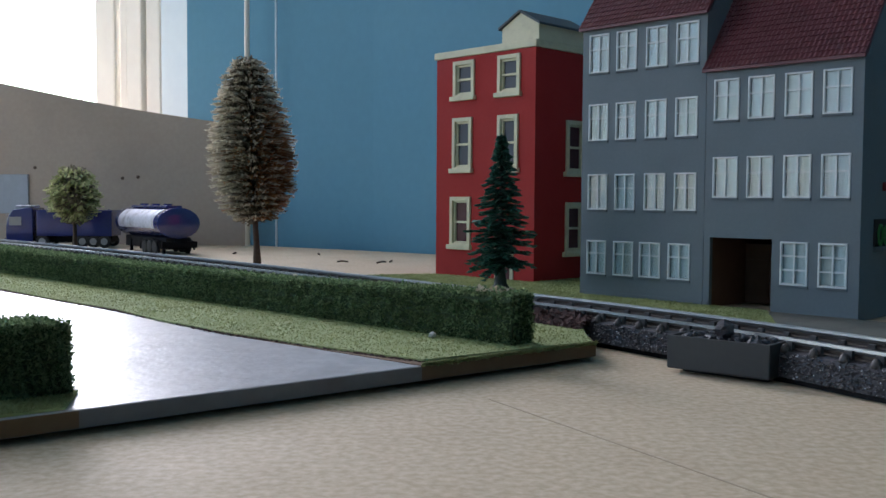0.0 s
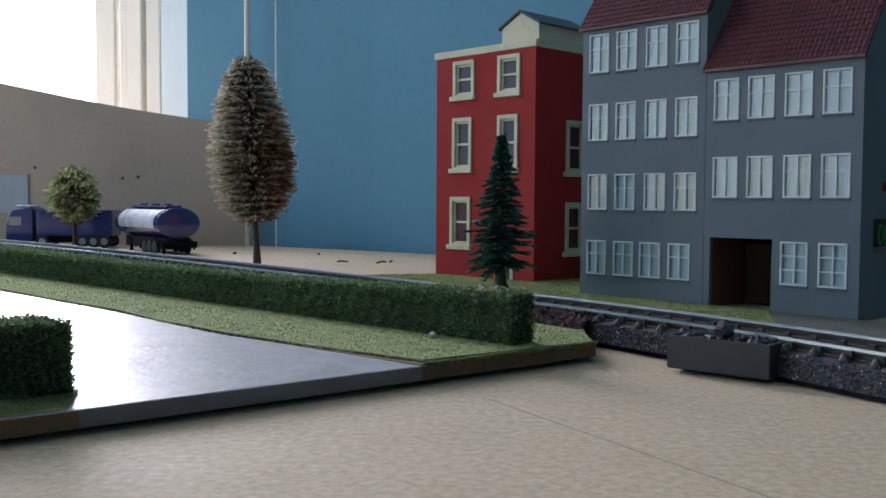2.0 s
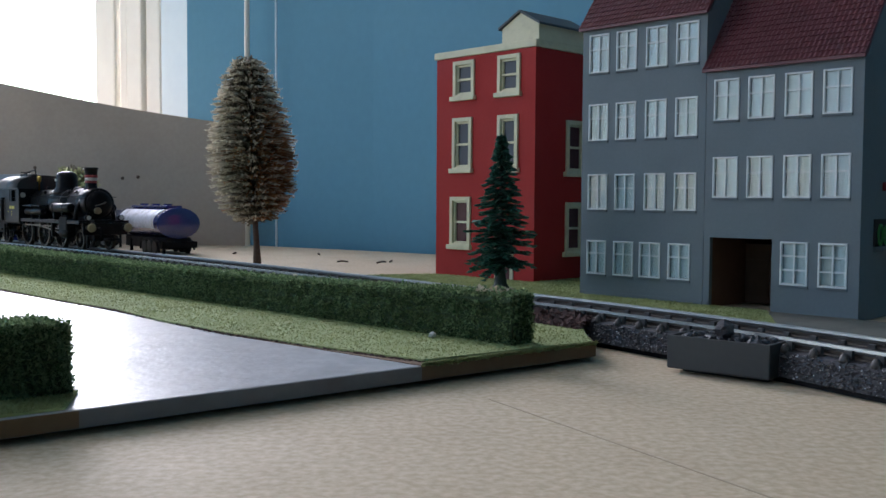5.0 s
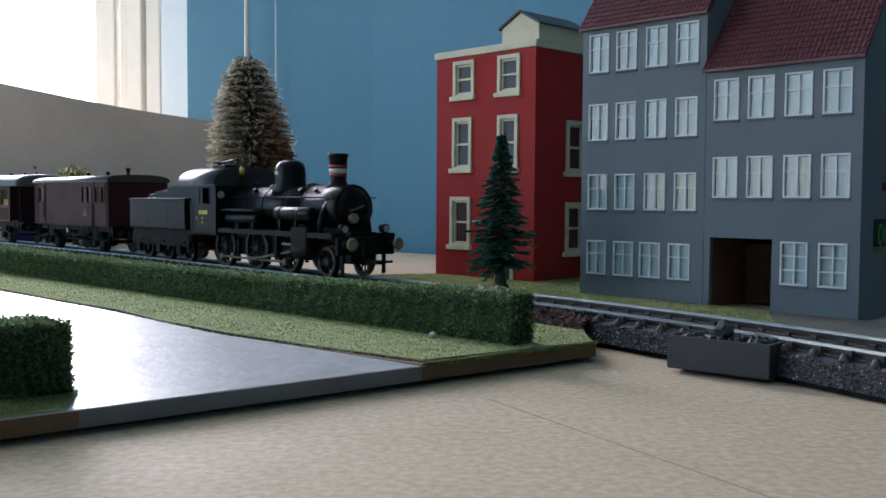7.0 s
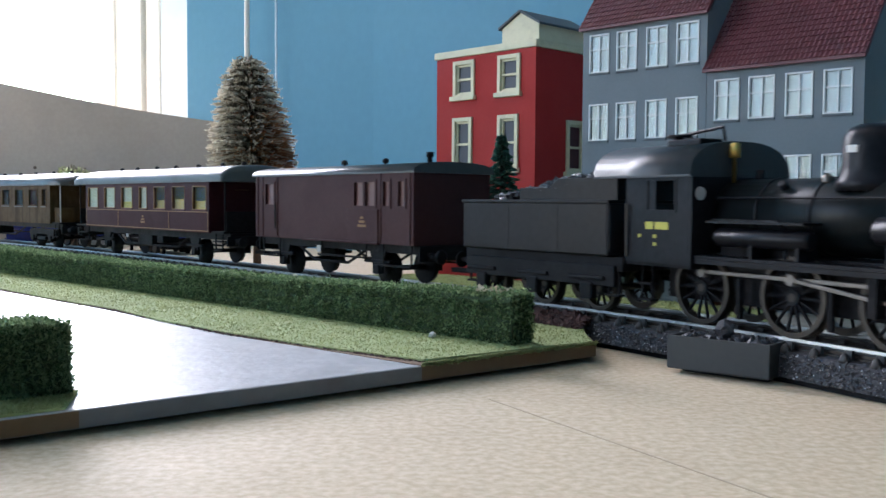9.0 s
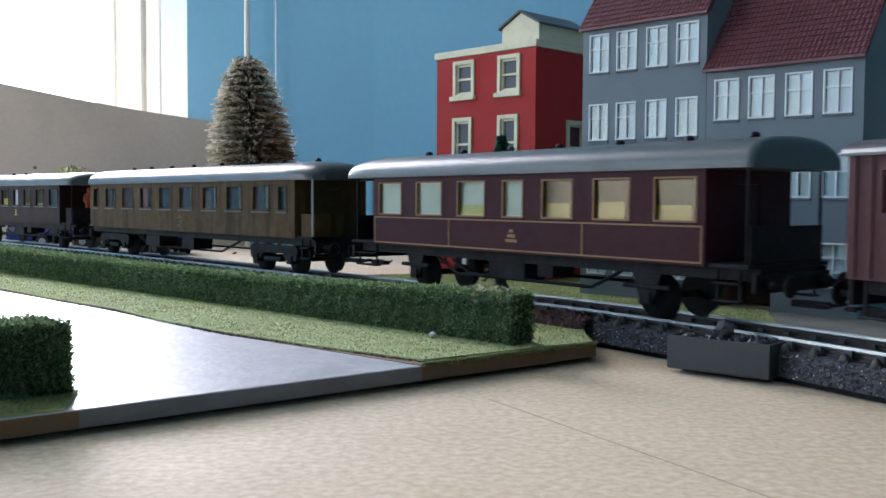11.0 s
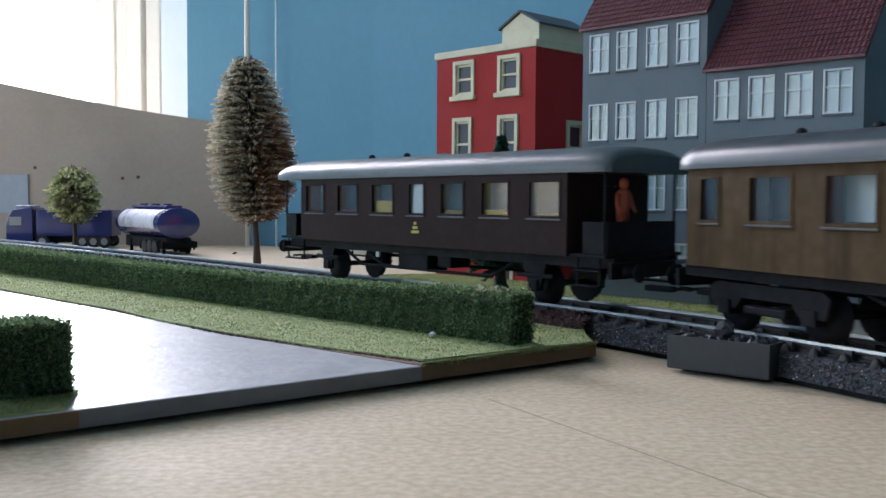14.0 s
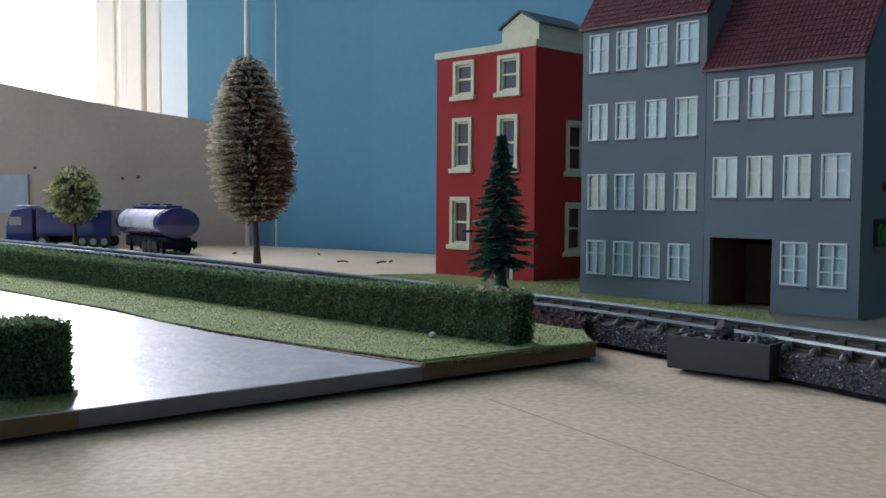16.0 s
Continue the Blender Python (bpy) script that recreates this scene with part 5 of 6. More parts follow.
def tender():
    v = vehicle("tender", "black locomotive tender heaped with coal", "tender", 98.4, 22)
    bm = B()
    bx(bm, -29.4, 27.0, -14.6, 14.6, 14.2, 27.4, 0.5)
    part("tank", bm, M["black"], v)
    part("tank_rim", bx(B(), -29.7, 27.3, -14.9, 14.9, 27.0, 27.9, 0.2), M["black"], v)
    bm = B()
    prism(bm, [(-9, 27.9), (26.5, 27.9), (26.5, 33.4), (6, 33.4), (2, 31.0), (-9, 31.0)], "y", -11, -10.4)
    prism(bm, [(-9, 27.9), (26.5, 27.9), (26.5, 33.4), (6, 33.4), (2, 31.0), (-9, 31.0)], "y", 10.4, 11)
    bx(bm, 25.7, 26.5, -10.39, 10.39, 27.95, 33.4)
    part("coal_bunker", bm, M["black"], v)
    part("bunker_lid", bx(B(), -26, -15, -6, 6, 27.9, 29.2, 0.4), M["black"], v)
    rg = np.random.default_rng(14)
    vs, fs = [], []

    def heap():
        x, y = rg.uniform(-19, 24), rg.uniform(-10, 10)
        z = 28.4 + 5.6 * min(1, max(0, (x + 19) / 22)) * (1 - (y / 13) ** 2) + rg.uniform(-0.6, 0.8)
        return (x * UNIT[0], y * UNIT[0], z * UNIT[0])
    vs, fs = chips(700, heap, 0.0011)
    tagged(raw("coal_load", vs, fs, M["coal"], v, "heap of black coal"), kind="stuff")
    part("frame", bx(B(), -30, 30, -12.6, 12.6, 10.6, 14.15, 0.2), M["frame_black"], v)
    for y in (-13.4, 12.4):
        part("side_frame", bx(B(), -29, 28, y, y + 1.0, 6.8, 12.0, 0.2), M["frame_black"], v)
        for a in (-22, -1, 19):
            part("axle_box", bx(B(), a - 2.0, a + 2.0, y - 0.6, y + 1.6, 3.4, 7.6, 0.4), M["frame_black"], v)
            part("leaf_spring", bx(B(), a - 6, a + 6, y - 0.7, y + 1.4, 8.2, 9.3, 0.3), M["frame_black"], v)
    for a in (-22, -1, 19):
        wheelset(v, a, 5.6, 10)
    buffers(v, -30, -1)
    for x in (-27, 27):
        steps(v, x - 2.2, x + 2.2, 4.5, -13.2)
    for x in (-9.5, 9.5):
        part("rivet_strip", bx(B(), x - 0.15, x + 0.15, -14.66, -14.55, 14.8, 26.8), M["black"], v)
    part("handrail", tube(B(), [(28, -15.1, 15.5), (28, -15.4, 26.5)], 0.3, 6), M["black"], v)
    return v


def locomotive():
    v = vehicle("locomotive", "black steam locomotive with a red and white banded chimney", "locomotive", 194.4, 27)
    bk, fb = M["black"], M["frame_black"]
    ax = 24.6
    # boiler, smokebox, front door
    part("boiler", tube(B(), [(-42, 0, ax), (14, 0, ax)], 8.0, 32), M["black_green"], v)
    part("smokebox", tube(B(), [(14.02, 0, ax), (35.4, 0, ax), (36, 0, ax)], [8.6, 8.6, 8.1], 32), bk, v)
    sd = part("smokebox_door", tube(B(), [(36.0, 0, ax), (36.5, 0, ax), (37.4, 0, ax), (37.7, 0, ax)], [7.3, 7.3, 4.6, 0.9], 24), bk, v)
    part("door_handle", tube(B(), [(37.6, -3, ax - 1), (38.6, 0, ax), (37.6, 3, ax + 1)], 0.4, 6), M["steel"], sd)
    for x in (-30, -16, 2, 14):
        part("boiler_band", tube(B(), [(x, 0, ax), (x + 0.9, 0, ax)], 8.2 if x < 14 else 8.75, 32), bk, v)
    # chimney
    ch = part("chimney", tube(B(), [(25.8, 0, 31.5), (25.8, 0, 33.4), (25.8, 0, 34.6), (25.8, 0, 43.0), (25.8, 0, 43.6), (25.8, 0, 44.4)], [4.8, 3.4, 2.9, 3.5, 3.9, 3.8], 24), bk, v)
    for z0, z1, m in ((35.9, 37.2, "red_white"), (37.25, 38.9, "off_white"), (38.95, 40.3, "red_white")):
        ra = 2.9 + 0.6 * (z0 - 34.6) / 8.4 + 0.12
        part("chimney_band", tube(B(), [(25.8, 0, z0), (25.8, 0, z1)], [ra, ra + 0.6 * (z1 - z0) / 8.4], 22), M[m], ch)
    # steam dome
    dm = part("dome", tube(B(), [(-7, 0, 29.8), (-7, 0, 31.8), (-7, 0, 33.2), (-7, 0, 34.6), (-7, 0, 38.6), (-7, 0, 40.6), (-7, 0, 42.0), (-7, 0, 42.8), (-7, 0, 43.0)], [7.4, 6.9, 6.2, 6.0, 5.9, 5.6, 4.7, 2.9, 0.6], 28), bk, v)
    part("number_plate", bx(B(), -8.6, -6.2, -6.2, -5.8, 37.2, 38.6), M["off_white"], dm)
    part("top_feed", tube(B(), [(-15.4, -3.0, 30.6), (-15.4, -3.0, 32.8), (-15.4, -3.0, 33.4)], [1.3, 1.1, 0.5], 12), M["steel"], v, "bright steel boiler fitting")
    part("safety_valve", tube(B(), [(-36.6, 1, 31.8), (-36.6, 1, 34.6)], [1.2, 1.0], 10), M["black"], v)
    part("whistle", tube(B(), [(-40.4, -3.0, 31.6), (-40.4, -3.0, 37.4), (-40.4, -3.0, 37.4), (-40.4, -3.0, 40.4), (-40.4, -3.0, 40.8)], [0.45, 0.45, 1.2, 1.2, 0.6], 12), M["brass"], v)
    # cab
    cab = new("cab")
    cab.parent = v
    for y in (-14.6, 13.8):
        bm = B()
        holed_wall(bm, -63.4, -42.3, 13.4, 33.4, y, y + 0.8, [(-56.0, -46.5, 25.4, 32.6)] if y < 0 else [(-62.0, -43.6, 22.0, 32.8)])
        part("cab_side", bm, bk, cab)
        bm = B()
        ring(bm, *((-56.3, -46.2, 25.1, 32.9) if y < 0 else (-62.2, -43.4, 21.8, 33.0)), 0.6, y - 0.15, y + 0.95)
        part("window_frame", bm, bk, cab)
        if y < 0:
            part("cab_slide", bx(B(), -55.9, -53.2, y + 0.1, y + 0.7, 25.5, 32.5), M["black"], cab)
    prof = [(-14.6, 13.4), (-14.6, 33.2)] + [(-14.6 * math.cos(a), 33.2 + 7.2 * math.sin(a)) for a in np.linspace(0.2, math.pi - 0.2, 14)] + [(14.6, 33.2), (14.6, 13.4)]
    bm = B()
    prism(bm, prof, "x", -42.25, -41.4)
    part("cab_front", bm, bk, cab)
    for y in (-11.5, 11.5):
        part("spectacle", tube(B(), [(-41.35, y * 1.06, 29.4), (-41.15, y * 1.06, 29.4)], 1.5, 16), M["hubs"], cab)
    part("cab_floor", bx(B(), -66, -42.3, -13.7, 13.7, 12.6, 13.35), fb, cab)
    arched_roof(v, -75.0, -41.2, 15.4, 33.6, 41.2, M["cab_roof"], (0, 0), "cab_roof", 0.5)
    part("roof_hatch", bx(B(), -57, -46, -8, -1, 40.2, 42.0, 0.4), bk, v)
    part("roof_ventilator", tube(B(), [(-56, -5, 41.0), (-56, -5, 42.6), (-56, -5, 42.6), (-56, -5, 43.2)], [1.0, 1.0, 3.0, 3.0], 12), bk, v)
    part("roof_rail", tube(B(), [(-59, -4, 41.0), (-58.6, -4, 42.9), (-43, -4, 44.4), (-42.4, -4, 41.2)], 0.4, 6), bk, v)
    part("painted_mark", bx(B(), -56.4, -53.8, -14.68, -14.58, 21.2, 22.9), M["yellow"], v)
    part("painted_mark", bx(B(), -53.2, -48.8, -14.68, -14.58, 21.2, 22.9), M["yellow"], v)
    for x, z in ((-58.5, 19.6), (-53.2, 19.6), (-53.2, 17.8)):
        part("painted_mark", bx(B(), x - 0.5, x + 0.5, -14.68, -14.58, z - 0.4, z + 0.4), M["yellow"], v)
    part("cab_handrail", tube(B(), [(-62.6, -15.1, 14.5), (-62.6, -15.3, 27)], 0.3, 6), M["steel"], v)
    # footplate and frames
    for y in (-13.8, 8.0):
        part("running_board", bx(B(), -42, 42, y, y + 5.8, 15.0, 15.8, 0.1), bk, v)
        part("valance", bx(B(), -42, 42, y + (0 if y < 0 else 5.3), y + (0.5 if y < 0 else 5.8), 14.0, 15.0), bk, v)
    part("main_frame", bx(B(), -58, 41.9, -5.6, 5.6, 5.0, 16.2, 0.3), fb, v)
    part("firebox", bx(B(), -40, -16, -7.6, 7.6, 12.0, 22.0, 0.6), fb, v)
    part("smokebox_saddle", bx(B(), 18, 36, -7.0, 7.0, 12.0, 17.5, 0.6), fb, v)
    # pumps and tanks at the boiler's side
    for y in (-11.6, 11.6):
        part("air_tank", tube(B(), [(-36.5, y, 20.0), (-35.7, y, 20.0), (-12.2, y, 20.0), (-11.4, y, 20.0)], [1.4, 2.0, 2.0, 1.4], 16), bk, v)
        part("air_tank", tube(B(), [(2.6, y, 22.4), (3.5, y, 22.4), (26.2, y, 22.4), (27.2, y, 22.4)], [1.8, 2.6, 2.6, 1.8], 18), bk, v)
        for x in (6.5, 19):
            part("tank_strap", tube(B(), [(x, y, 22.4), (x + 0.9, y, 22.4)], 2.75, 18), bk, v)
        part("handrail", tube(B(), [(-40, y * 0.76, 28.4), (36, y * 0.80, 28.4)], 0.3, 6), M["black"], v)
        part("steam_pipe", tube(B(), [(30, y * 0.6, 27), (30, y * 0.85, 22), (30, y * 0.95, 15)], 1.2, 10), bk, v)
        part("injector_pipe", tube(B(), [(-38, y, 23.5), (-20, y, 23.4), (-18, y, 21.6), (-18, y, 16)], 0.5, 6), bk, v)
    bm = bx(B(), -38, -12, -13.8, -8.4, 23.0, 23.5)
    part("tank_shelf", bm, bk, v)
    for x in (-26, -14, 6, 17):
        part("bracket", bx(B(), x - 0.4, x + 0.4, -13.0, -8, 15.8, 20), bk, v)
    for x in (-24, 10, 20):
        part("washout_plug", tube(B(), [(x, -5.0, 30.2), (x, -6.4, 31.6)], 0.9, 8), bk, v)
    # cylinders and gear
    for y in (-11.6, 11.6):
        part("cylinder", tube(B(), [(15.5, y, 9.0), (16.5, y, 9.0), (25.5, y, 9.0), (26.5, y, 9.0)], [2.2, 3.0, 3.0, 2.0], 16), fb, v)
        part("valve_chest", bx(B(), 15.5, 26.5, y - 2.6, y + 2.6, 9.6, 17.6, 0.9), fb, v)
        part("chest_lid", tube(B(), [(21, y, 17.6), (21, y, 18.6)], [2.2, 1.4], 12), fb, v)
        part("slide_bar", bx(B(), 6, 15.4, y - 0.5, y + 0.5, 10.6, 11.4), M["steel"], v)
        part("gear_bracket", bx(B(), 2, 4, y - 1.4, y + 1.4, 6.5, 15.0, 0.2), fb, v)
        part("brake_hanger", bx(B(), -9.5, -8.5, y * 0.75 - 0.6, y * 0.75 + 0.6, 2.4, 11), fb, v)
        part("brake_hanger", bx(B(), -33, -32, y * 0.75 - 0.6, y * 0.75 + 0.6, 2.4, 11), fb, v)
    part("sand_box", tube(B(), [(9, 0, 31.4), (9, 0, 33.2), (9, 0, 34.0)], [2.8, 2.5, 1.0], 14), bk, v)
    # front end
    part("buffer_beam", bx(B(), 42, 43.6, -12.4, 12.4, 8.2, 14.6, 0.3), bk, v)
    buffers(v, 43.6, 1, 12.2, "buffer_face")
    for y in (-9, 9):
        lm = part("front_lamp", tube(B(), [(40.4, y, 17.4), (43.2, y, 17.4)], 1.6, 14), bk, v)
        part("lamp_lens", tube(B(), [(43.22, y, 17.4), (43.5, y, 17.4)], 1.2, 14), M["hubs"], lm)
        part("guard_iron", bx(B(), 41, 42.2, y - 0.5, y + 0.5, 1.2, 9), fb, v)
    part("door_lamp", tube(B(), [(37.6, -2.0, 21.0), (39.2, -2.0, 21.0), (39.3, -2.0, 21.0)], [1.8, 1.8, 1.5], 16), M["buffer_face"], sd)
    part("brake_hose", tube(B(), [(43.6, -4, 12), (47.0, -4, 12), (47.6, -4, 8), (47, -4, 5)], 0.6, 8), fb, v)
    for x in (-58,):
        steps(v, x - 2.4, x + 2.4, 4.2, -13.4)
        steps(v, x - 2.4, x + 2.4, 8.0, -13.4)
    # wheels
    for a in (-44, -18.5, 5.5):
        wheelset(v, a, 8.3, 14, "driving_wheels")
    wheelset(v, 31.5, 5.4, 10, "pilot_wheels")
    for y in (-10.2, 10.2):
        bm = B()
        for x in (-44, -18.5, 5.5):
            tube(bm, [(x, y - 0.6, 0), (x, y + 0.6, 0)], 1.3, 12)
        bx(bm, -44, 5.5, y - 0.3, y + 0.3, -0.42, 0.42, 0.08)
        RODS.append((part("coupling_rod", bm, M["steel"], v), "side"))
        bm = tube(B(), [(0, y - 1.6, 0), (0, y - 0.5, 0)] if y < 0 else [(0, y + 0.5, 0), (0, y + 1.6, 0)], 1.2, 12)
        yy = y + (-1.05 if y < 0 else 1.05)
        bx(bm, 0, 30, yy - 0.3, yy + 0.3, -0.4, 0.4, 0.08)
        RODS.append((part("driving_rod", bm, M["steel"], v), "main"))
    return v


def luggage_van():
    v = vehicle("luggage_van", "red-brown luggage van with a low arched roof", "van", -2, 28)
    p = M["van_brown"]
    h = 48.5
    W = [(-41, -34.5), (17, 22.6), (23.2, 29), (33, 36.6), (40.8, 44.4)]
    z0, z1 = 25.4, 33.6
    for ys, sy in (((-15.8, -15.0), -1), ((15.0, 15.8), 1)):
        bm = B()
        holed_wall(bm, -h, h, 13.6, 36.2, ys[0], ys[1], [(a, b, z0, z1) for a, b in W])
        part("side_wall", bm, p, v)
        y = 15.8 * sy
        for a, b in W:
            bm = B()
            ring(bm, a - 0.6, b + 0.6, z0 - 0.6, z1 + 0.6, 0.9, min(y, y + 0.3 * sy), max(y, y + 0.3 * sy))
            w = part("window_frame", bm, p, v)
            part("pane", bx(B(), a, b, y - 0.9 * sy, y - 0.6 * sy, z0, z1) if sy > 0 else bx(B(), a, b, y + 0.6, y + 0.9, z0, z1), M["van_pane"], w)
        dr = part("sliding_door", bx(B(), 14, 31.0, min(y + 0.05 * sy, y + 0.8 * sy), max(y + 0.05 * sy, y + 0.8 * sy), 14.0, 24.6, 0.1), p, v)
        part("door_rail", bx(B(), -14, 31, min(y, y + 1.0 * sy), max(y, y + 1.0 * sy), 13.4, 13.95), p, v)
        for x in (-46.8, -43.2, -32.4, 31.6, 46.8):
            part("batten", bx(B(), x - 0.4, x + 0.4, min(y, y + 0.35 * sy), max(y, y + 0.35 * sy), 14, 36), p, v)
        part("handrail", tube(B(), [(-32.8, y + 0.8 * sy, 17), (-32.8, y + 0.8 * sy, 26)], 0.3, 6), M["frame_black"], v)
    for x in (-h, h - 0.9):
        part("end_wall", bx(B(), x, x + 0.9, -14.95, 14.95, 13.6, 36.2), p, v)
    marks(v, 22.5, 21.8, 4.6, -16.65, "gold")
    part("deck", bx(B(), -h + 1, h - 1, -14.9, 14.9, 13.5, 14.3), M["frame_black"], v)
    # added lengthwise sheet, near-black as the van's unlit inside
    part("shade_screen", bx(B(), -h + 1, h - 1, -0.4, 0.4, 14.4, 36.0), M["painted_dark"], v)
    arched_roof(v, -h - 1.2, h + 1.2, 16.6, 36.5, 39.6, M["roof_dark"], (0, 0), "roof", 0.5)
    vents(v, (-12, 13), 39.4)
    part("stove_pipe", tube(B(), [(37, 0, 38.6), (37, 0, 41.6), (37, 0, 41.6), (37, 0, 43.2)], [0.8, 0.8, 1.2, 1.2], 10), M["frame_black"], v)
    running_gear(v, (-33, 26), 5.2, 94)
    for x, d in ((h, 1), (-h, -1)):
        part("headstock", bx(B(), min(x, x + d), max(x, x + d), -14, 14, 8.6, 13.4, 0.2), M["frame_black"], v)
        buffers(v, x + d, d)
    steps(v, -46, -33, 6.5)
    steps(v, 30, 46, 6.5)
    steps(v, -6, 22, 8.4)
    part("fitting", bx(B(), -9, -6.6, -13.7, -12.9, 9.4, 11.6), M["off_white"], v)
    return v


locomotive()
tender()
luggage_van()
SALOON = [(-61.2, -49.2), (-41.0, -28.8), (-21.0, -9.2), (-1.4, 6.4), (14.0, 24.6), (32.0, 43.2), (50.8, 62.2)]


coach("carriage", "wine-red carriage lined in gold with yellow seats and pale sheets behind its panes", (0), (-218.2, -89.0), (-235.0, -76.5),
      SALOON, "wine", "roof_grey", (-46, 46), (14, 2),
      # pale sheets added close behind the panes to keep these windows bright
      [(-62.5, -48, 22, 34, -15.0, -14.7, "saloon"), (-42, -27.8, 22, 34, -15.0, -14.7, "saloon"), (-22, -8.2, 26.2, 34, -14.6, -14.3, "saloon"), (-22, -8.2, 22, 26.2, -15.0, -14.7, "interior"),
       (-2.4, 7.4, 22, 34, -15.0, -14.7, "saloon"), (12, 62.5, 14.6, 34.5, 2.0, 2.6, "interior"), (13, 22.5, 14.6, 27.0, -14.6, -13.8, "seat_yellow"), (31, 40.5, 14.6, 27.4, -14.6, -13.8, "seat_yellow"), (50, 60, 14.6, 26.8, -14.6, -13.8, "seat_yellow")]
      + [(x - 0.3, x + 0.3, 14.6, 34.5, -14.0, 5.9, "seat_yellow") for x in (10.5, 28.2, 47.0)],
      lining="gold", vent_x=(-210, -192, -170, -150, -128, -106, -88))
TEAK_WINS = [(-90.5, -84.5), (-75.5, -63.8), (-55.5, -43.6), (-35.5, -23.6), (-16.0, -4.2), (3.9, 15.8), (25.0, 36.8), (45.2, 57.2), (65.6, 77.4), (83.6, 89.6)]
coach("carriage", "weathered teak-brown bogie carriage with open end platforms", (0), (-457.0, -267.5), (-464.0, -256.0),
      TEAK_WINS, "teak", "roof_dark", (-74, 74), (10, 17),
      # pale sheet added behind the panes for the brightness in the glass
      [(-92.5, 92.5, 14.6, 34.4, -10.0, -9.6, "curtain")]
      # near-black cross panels stand in for the unlit saloon
      + [(a - 1.4, a - 0.7, 14.6, 34.4, -14.8, -10.1, m) for (a, b), m in zip(TEAK_WINS, itertools.cycle(("painted_dark", "painted_dark", "interior_red")))]
      + [(a, b, 14.6, 24.0, -14.6, -11.0, "painted_dark") for a, b in TEAK_WINS[1:-1]]
      # sheets close behind the glass: two near-black as shade, one red
      + [(25.2, 30.5, 22.6, 31.0, -14.9, -14.7, "painted_dark"), (-35.2, -30.0, 22.6, 33.6, -14.9, -14.7, "interior_red"), (-75.6, -70.6, 22.6, 33.6, -14.9, -14.7, "painted_dark")],
      bogies=True, vent_x=(-440, -420, -398, -376, -350, -326, -300, -276), sill_m="roof_dark")
coach("carriage", "dark brown carriage with open platforms and yellow seats", (0), (-627.0, -498.0), (-644.5, -484.0),
      SALOON, "coach_brown", "roof_grey", (-52, 50), (12, 9),
      [(-63, 63, 14.6, 34.4, -9.0, -8.6, "curtain")]
      + [(x - 0.4, x + 0.4, 14.6, 34.4, -14.6, -9.1, m) for x, m in ((-62.4, "orange"), (-45.4, "orange"), (-25.4, "interior_dim"), (-4.2, "blind_ochre"), (9.6, "seat_yellow"), (28.2, "seat_yellow"), (47.0, "curtain"))]
      + [(a, b, 14.6, z, -14.7, -10.0, m) for a, b, z, m in ((-40.5, -29.5, 24.4, "interior_red"), (-21, -9.5, 27.4, "seat_yellow"), (14, 24.5, 24.8, "blind_ochre"), (32.2, 43, 25.0, "seat_yellow"), (51, 62, 24.2, "blind_ochre"))]
      + [(-2.0, 7.0, 22.6, 33.6, -14.9, -14.6, "curtain")],
      vent_x=(-586, -606), sill_m="roof_grey")
last, teak_c, wine_c = TRAIN[-1][0], TRAIN[-2][0], TRAIN[-3][0]
marks(last, 2.0, 20.6, 3.6, -16.05, "yellow")
marks(wine_c, 2, 19.5, 4.4, -16.05, "gold")
part("roof_cowl", ball(B(), (0, -3, 41.2), 3.4, 0.32, 2), M["roof_grey"], last)
# running number in white on the teak side
txt = bpy.data.curves.new("coach_number", "FONT")
txt.body, txt.size, txt.extrude, txt.align_x = "17", 0.0038 * K, 0.00004, "CENTER"
num = new("coach_number", txt)
num.data.materials.append(M["path"])
num.parent = teak_c
num.matrix_local = Matrix.Translation((0.0040 * K, -0.01606 * K, 0.0156 * K)) @ Matrix.Rotation(radians(90), 4, "X")
part("number_bar", bx(B(), 2.0, 6.0, -16.1, -16.02, 19.4, 19.8), M["path"], teak_c)
part("number_bar", bx(B(), 3.8, 4.2, -16.1, -16.02, 19.85, 21.0), M["path"], teak_c)
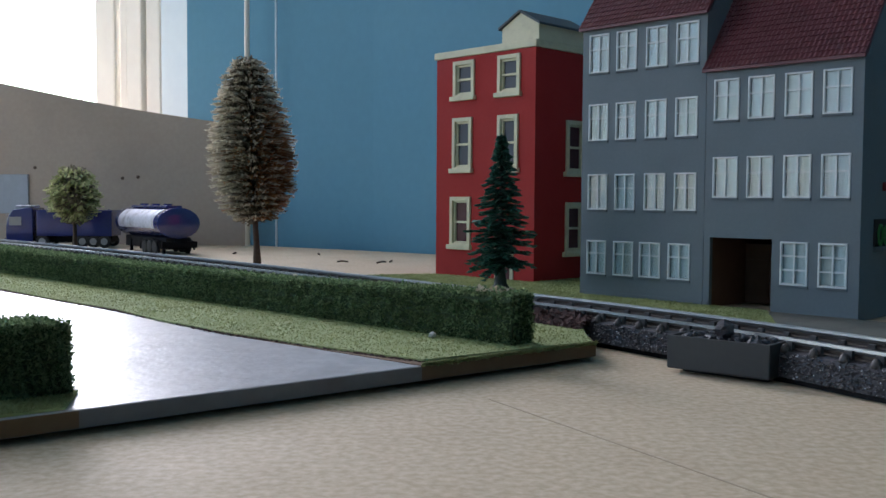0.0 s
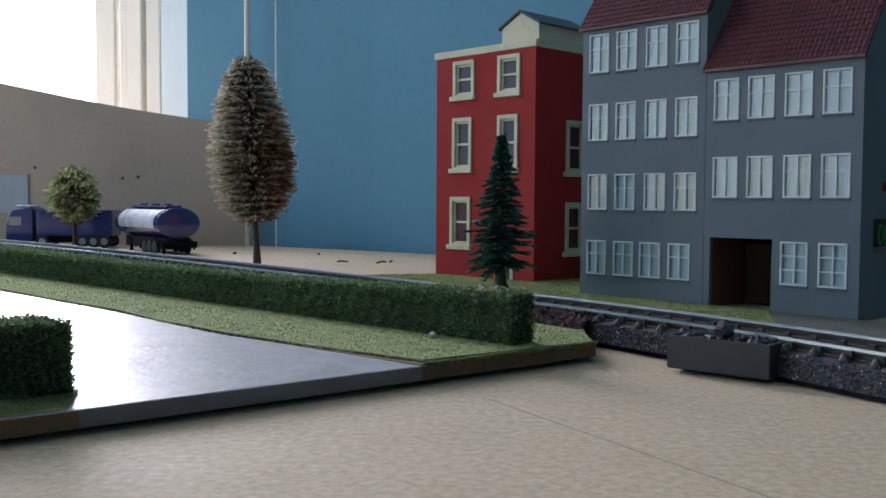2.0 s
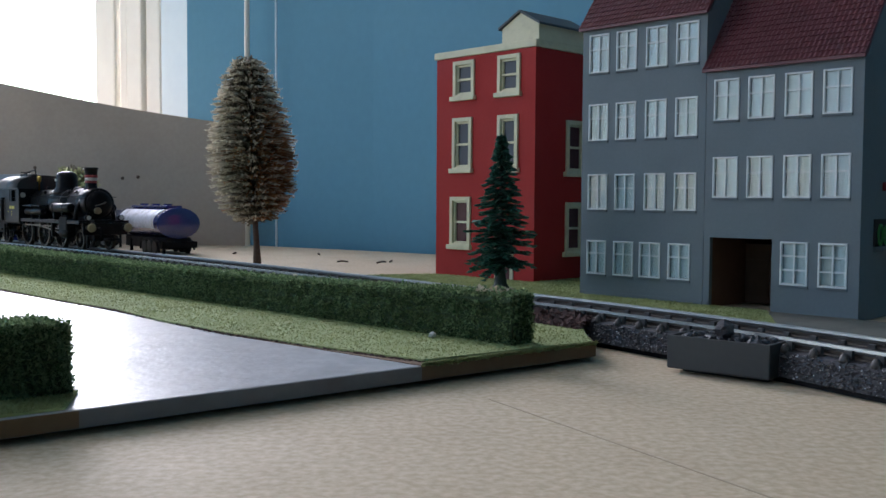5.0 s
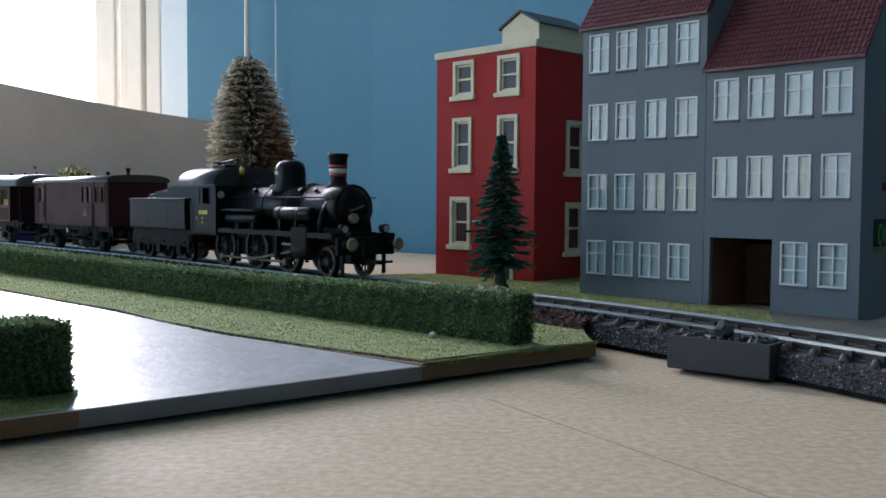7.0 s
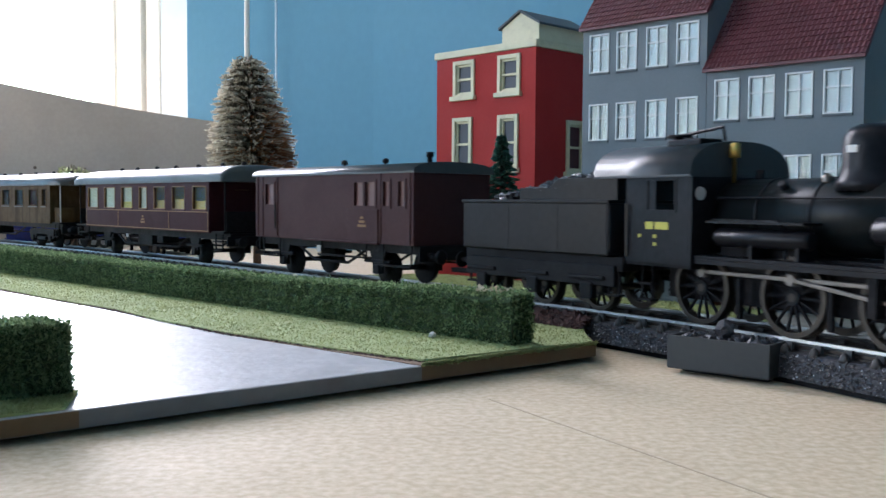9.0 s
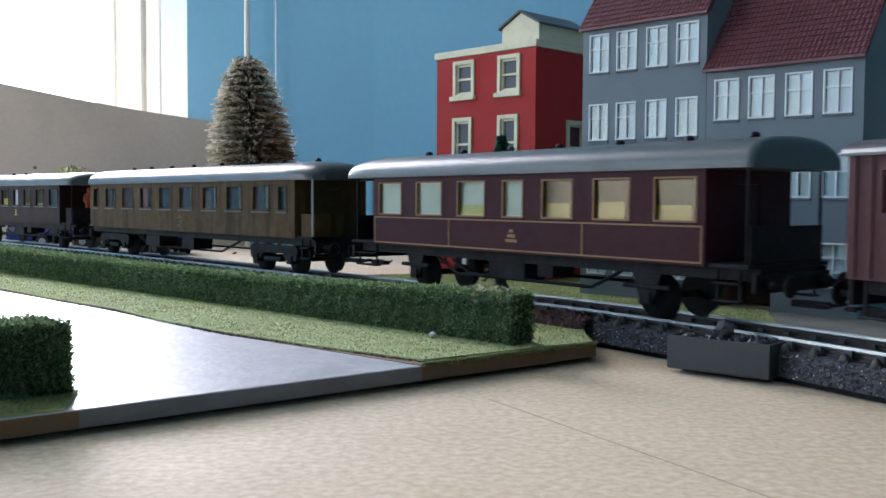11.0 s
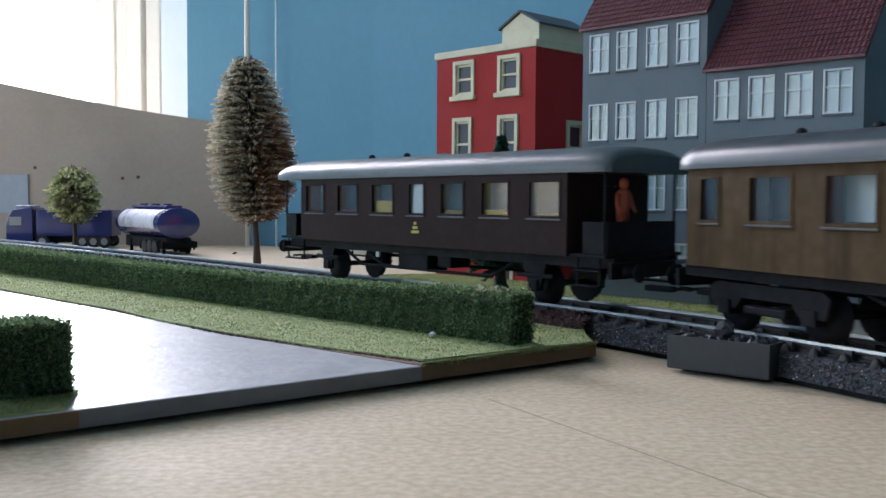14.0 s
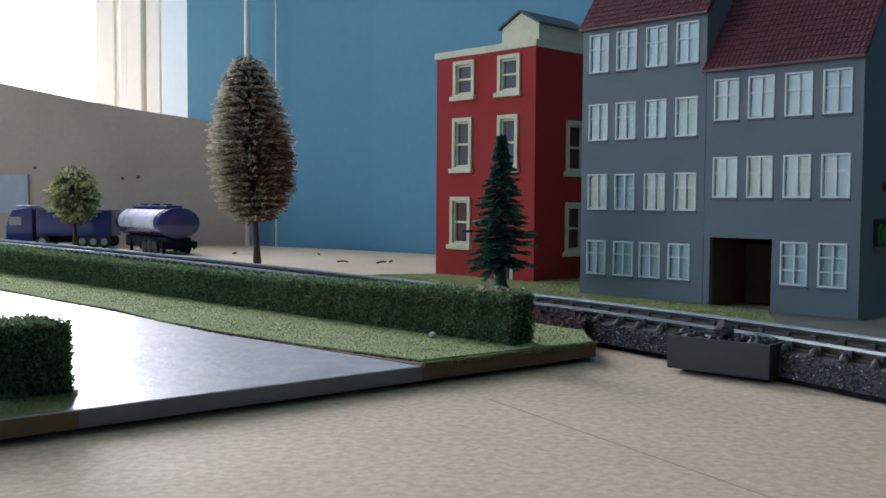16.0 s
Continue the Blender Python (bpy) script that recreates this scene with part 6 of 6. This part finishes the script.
# model figure on the front platform of the last carriage, one plain shape
bm = B()
for y in (-1.0, 1.0):
    tube(bm, [(0, y, 0), (0.1, y, 4.5), (0, y * 0.8, 9)], [0.75, 0.9, 1.05], 8)
tube(bm, [(0, 0, 8.6), (0, 0, 11), (0.2, 0, 14.2), (0.2, 0, 15.6), (0.2, 0, 16.4)], [1.7, 1.75, 2.1, 1.7, 0.7], 12)
for y in (-1, 1):
    tube(bm, [(0.2, 2.0 * y, 15.0), (0.7, 2.9 * y, 12.2), (2.0, 2.6 * y, 10.4)], [0.75, 0.65, 0.5], 8)
ball(bm, (0.3, 0, 17.7), 1.3, 1.15, 2)
fig = part("toy_figure", bm, M["orange"])
tagged(fig, "small orange toy figure standing on the carriage platform", "figurine")
FIG_REL = -491.0


def motions():
    times = [k * 0.25 for k in range(65)]

    def place(rel, half, t, y=0.0, z=0.0):
        s = gone(t) + rel * UNIT[0]
        a, b = on_track(s - half * UNIT[0]), on_track(s + half * UNIT[0])
        m, d = (a + b) / 2, (b - a)
        ang = math.atan2(d.y, d.x)
        return Matrix.Translation((m.x, m.y, RAIL_Z)) @ Matrix.Rotation(ang, 4, "Z") @ Matrix.Translation((0, y, z))
    for v, rel, half in TRAIN:
        walk(v, [(t, place(rel, half, t)) for t in times])
    walk(fig, [(t, place(TRAIN[-1][1], TRAIN[-1][2], t) @ Matrix.Translation(((FIG_REL - TRAIN[-1][1]) * UNIT[0], -0.003, 14.42 * UNIT[0]))) for t in times])
    ticks = [k / 30 for k in range(481)]
    for ws, r in SPIN:
        p = ws.location.copy()
        walk(ws, [(t, Matrix.Translation(p) @ Matrix.Rotation(gone(t) / r, 4, "Y")) for t in ticks])
    rc, L, r = 0.0042 * K, 0.030 * K, 0.0083 * K
    for rod, kind in RODS:
        rows = []
        for t in ticks:
            a = gone(t) / r + math.pi
            cx, cz = rc * math.sin(a), rc * math.cos(a)
            if kind == "side":
                rows.append((t, Matrix.Translation((cx, 0, r + cz))))
            else:
                rows.append((t, Matrix.Translation((-0.0185 * K + cx, 0, r + cz)) @ Matrix.Rotation(math.asin(cz / L), 4, "Y")))
        walk(rod, rows)


motions()
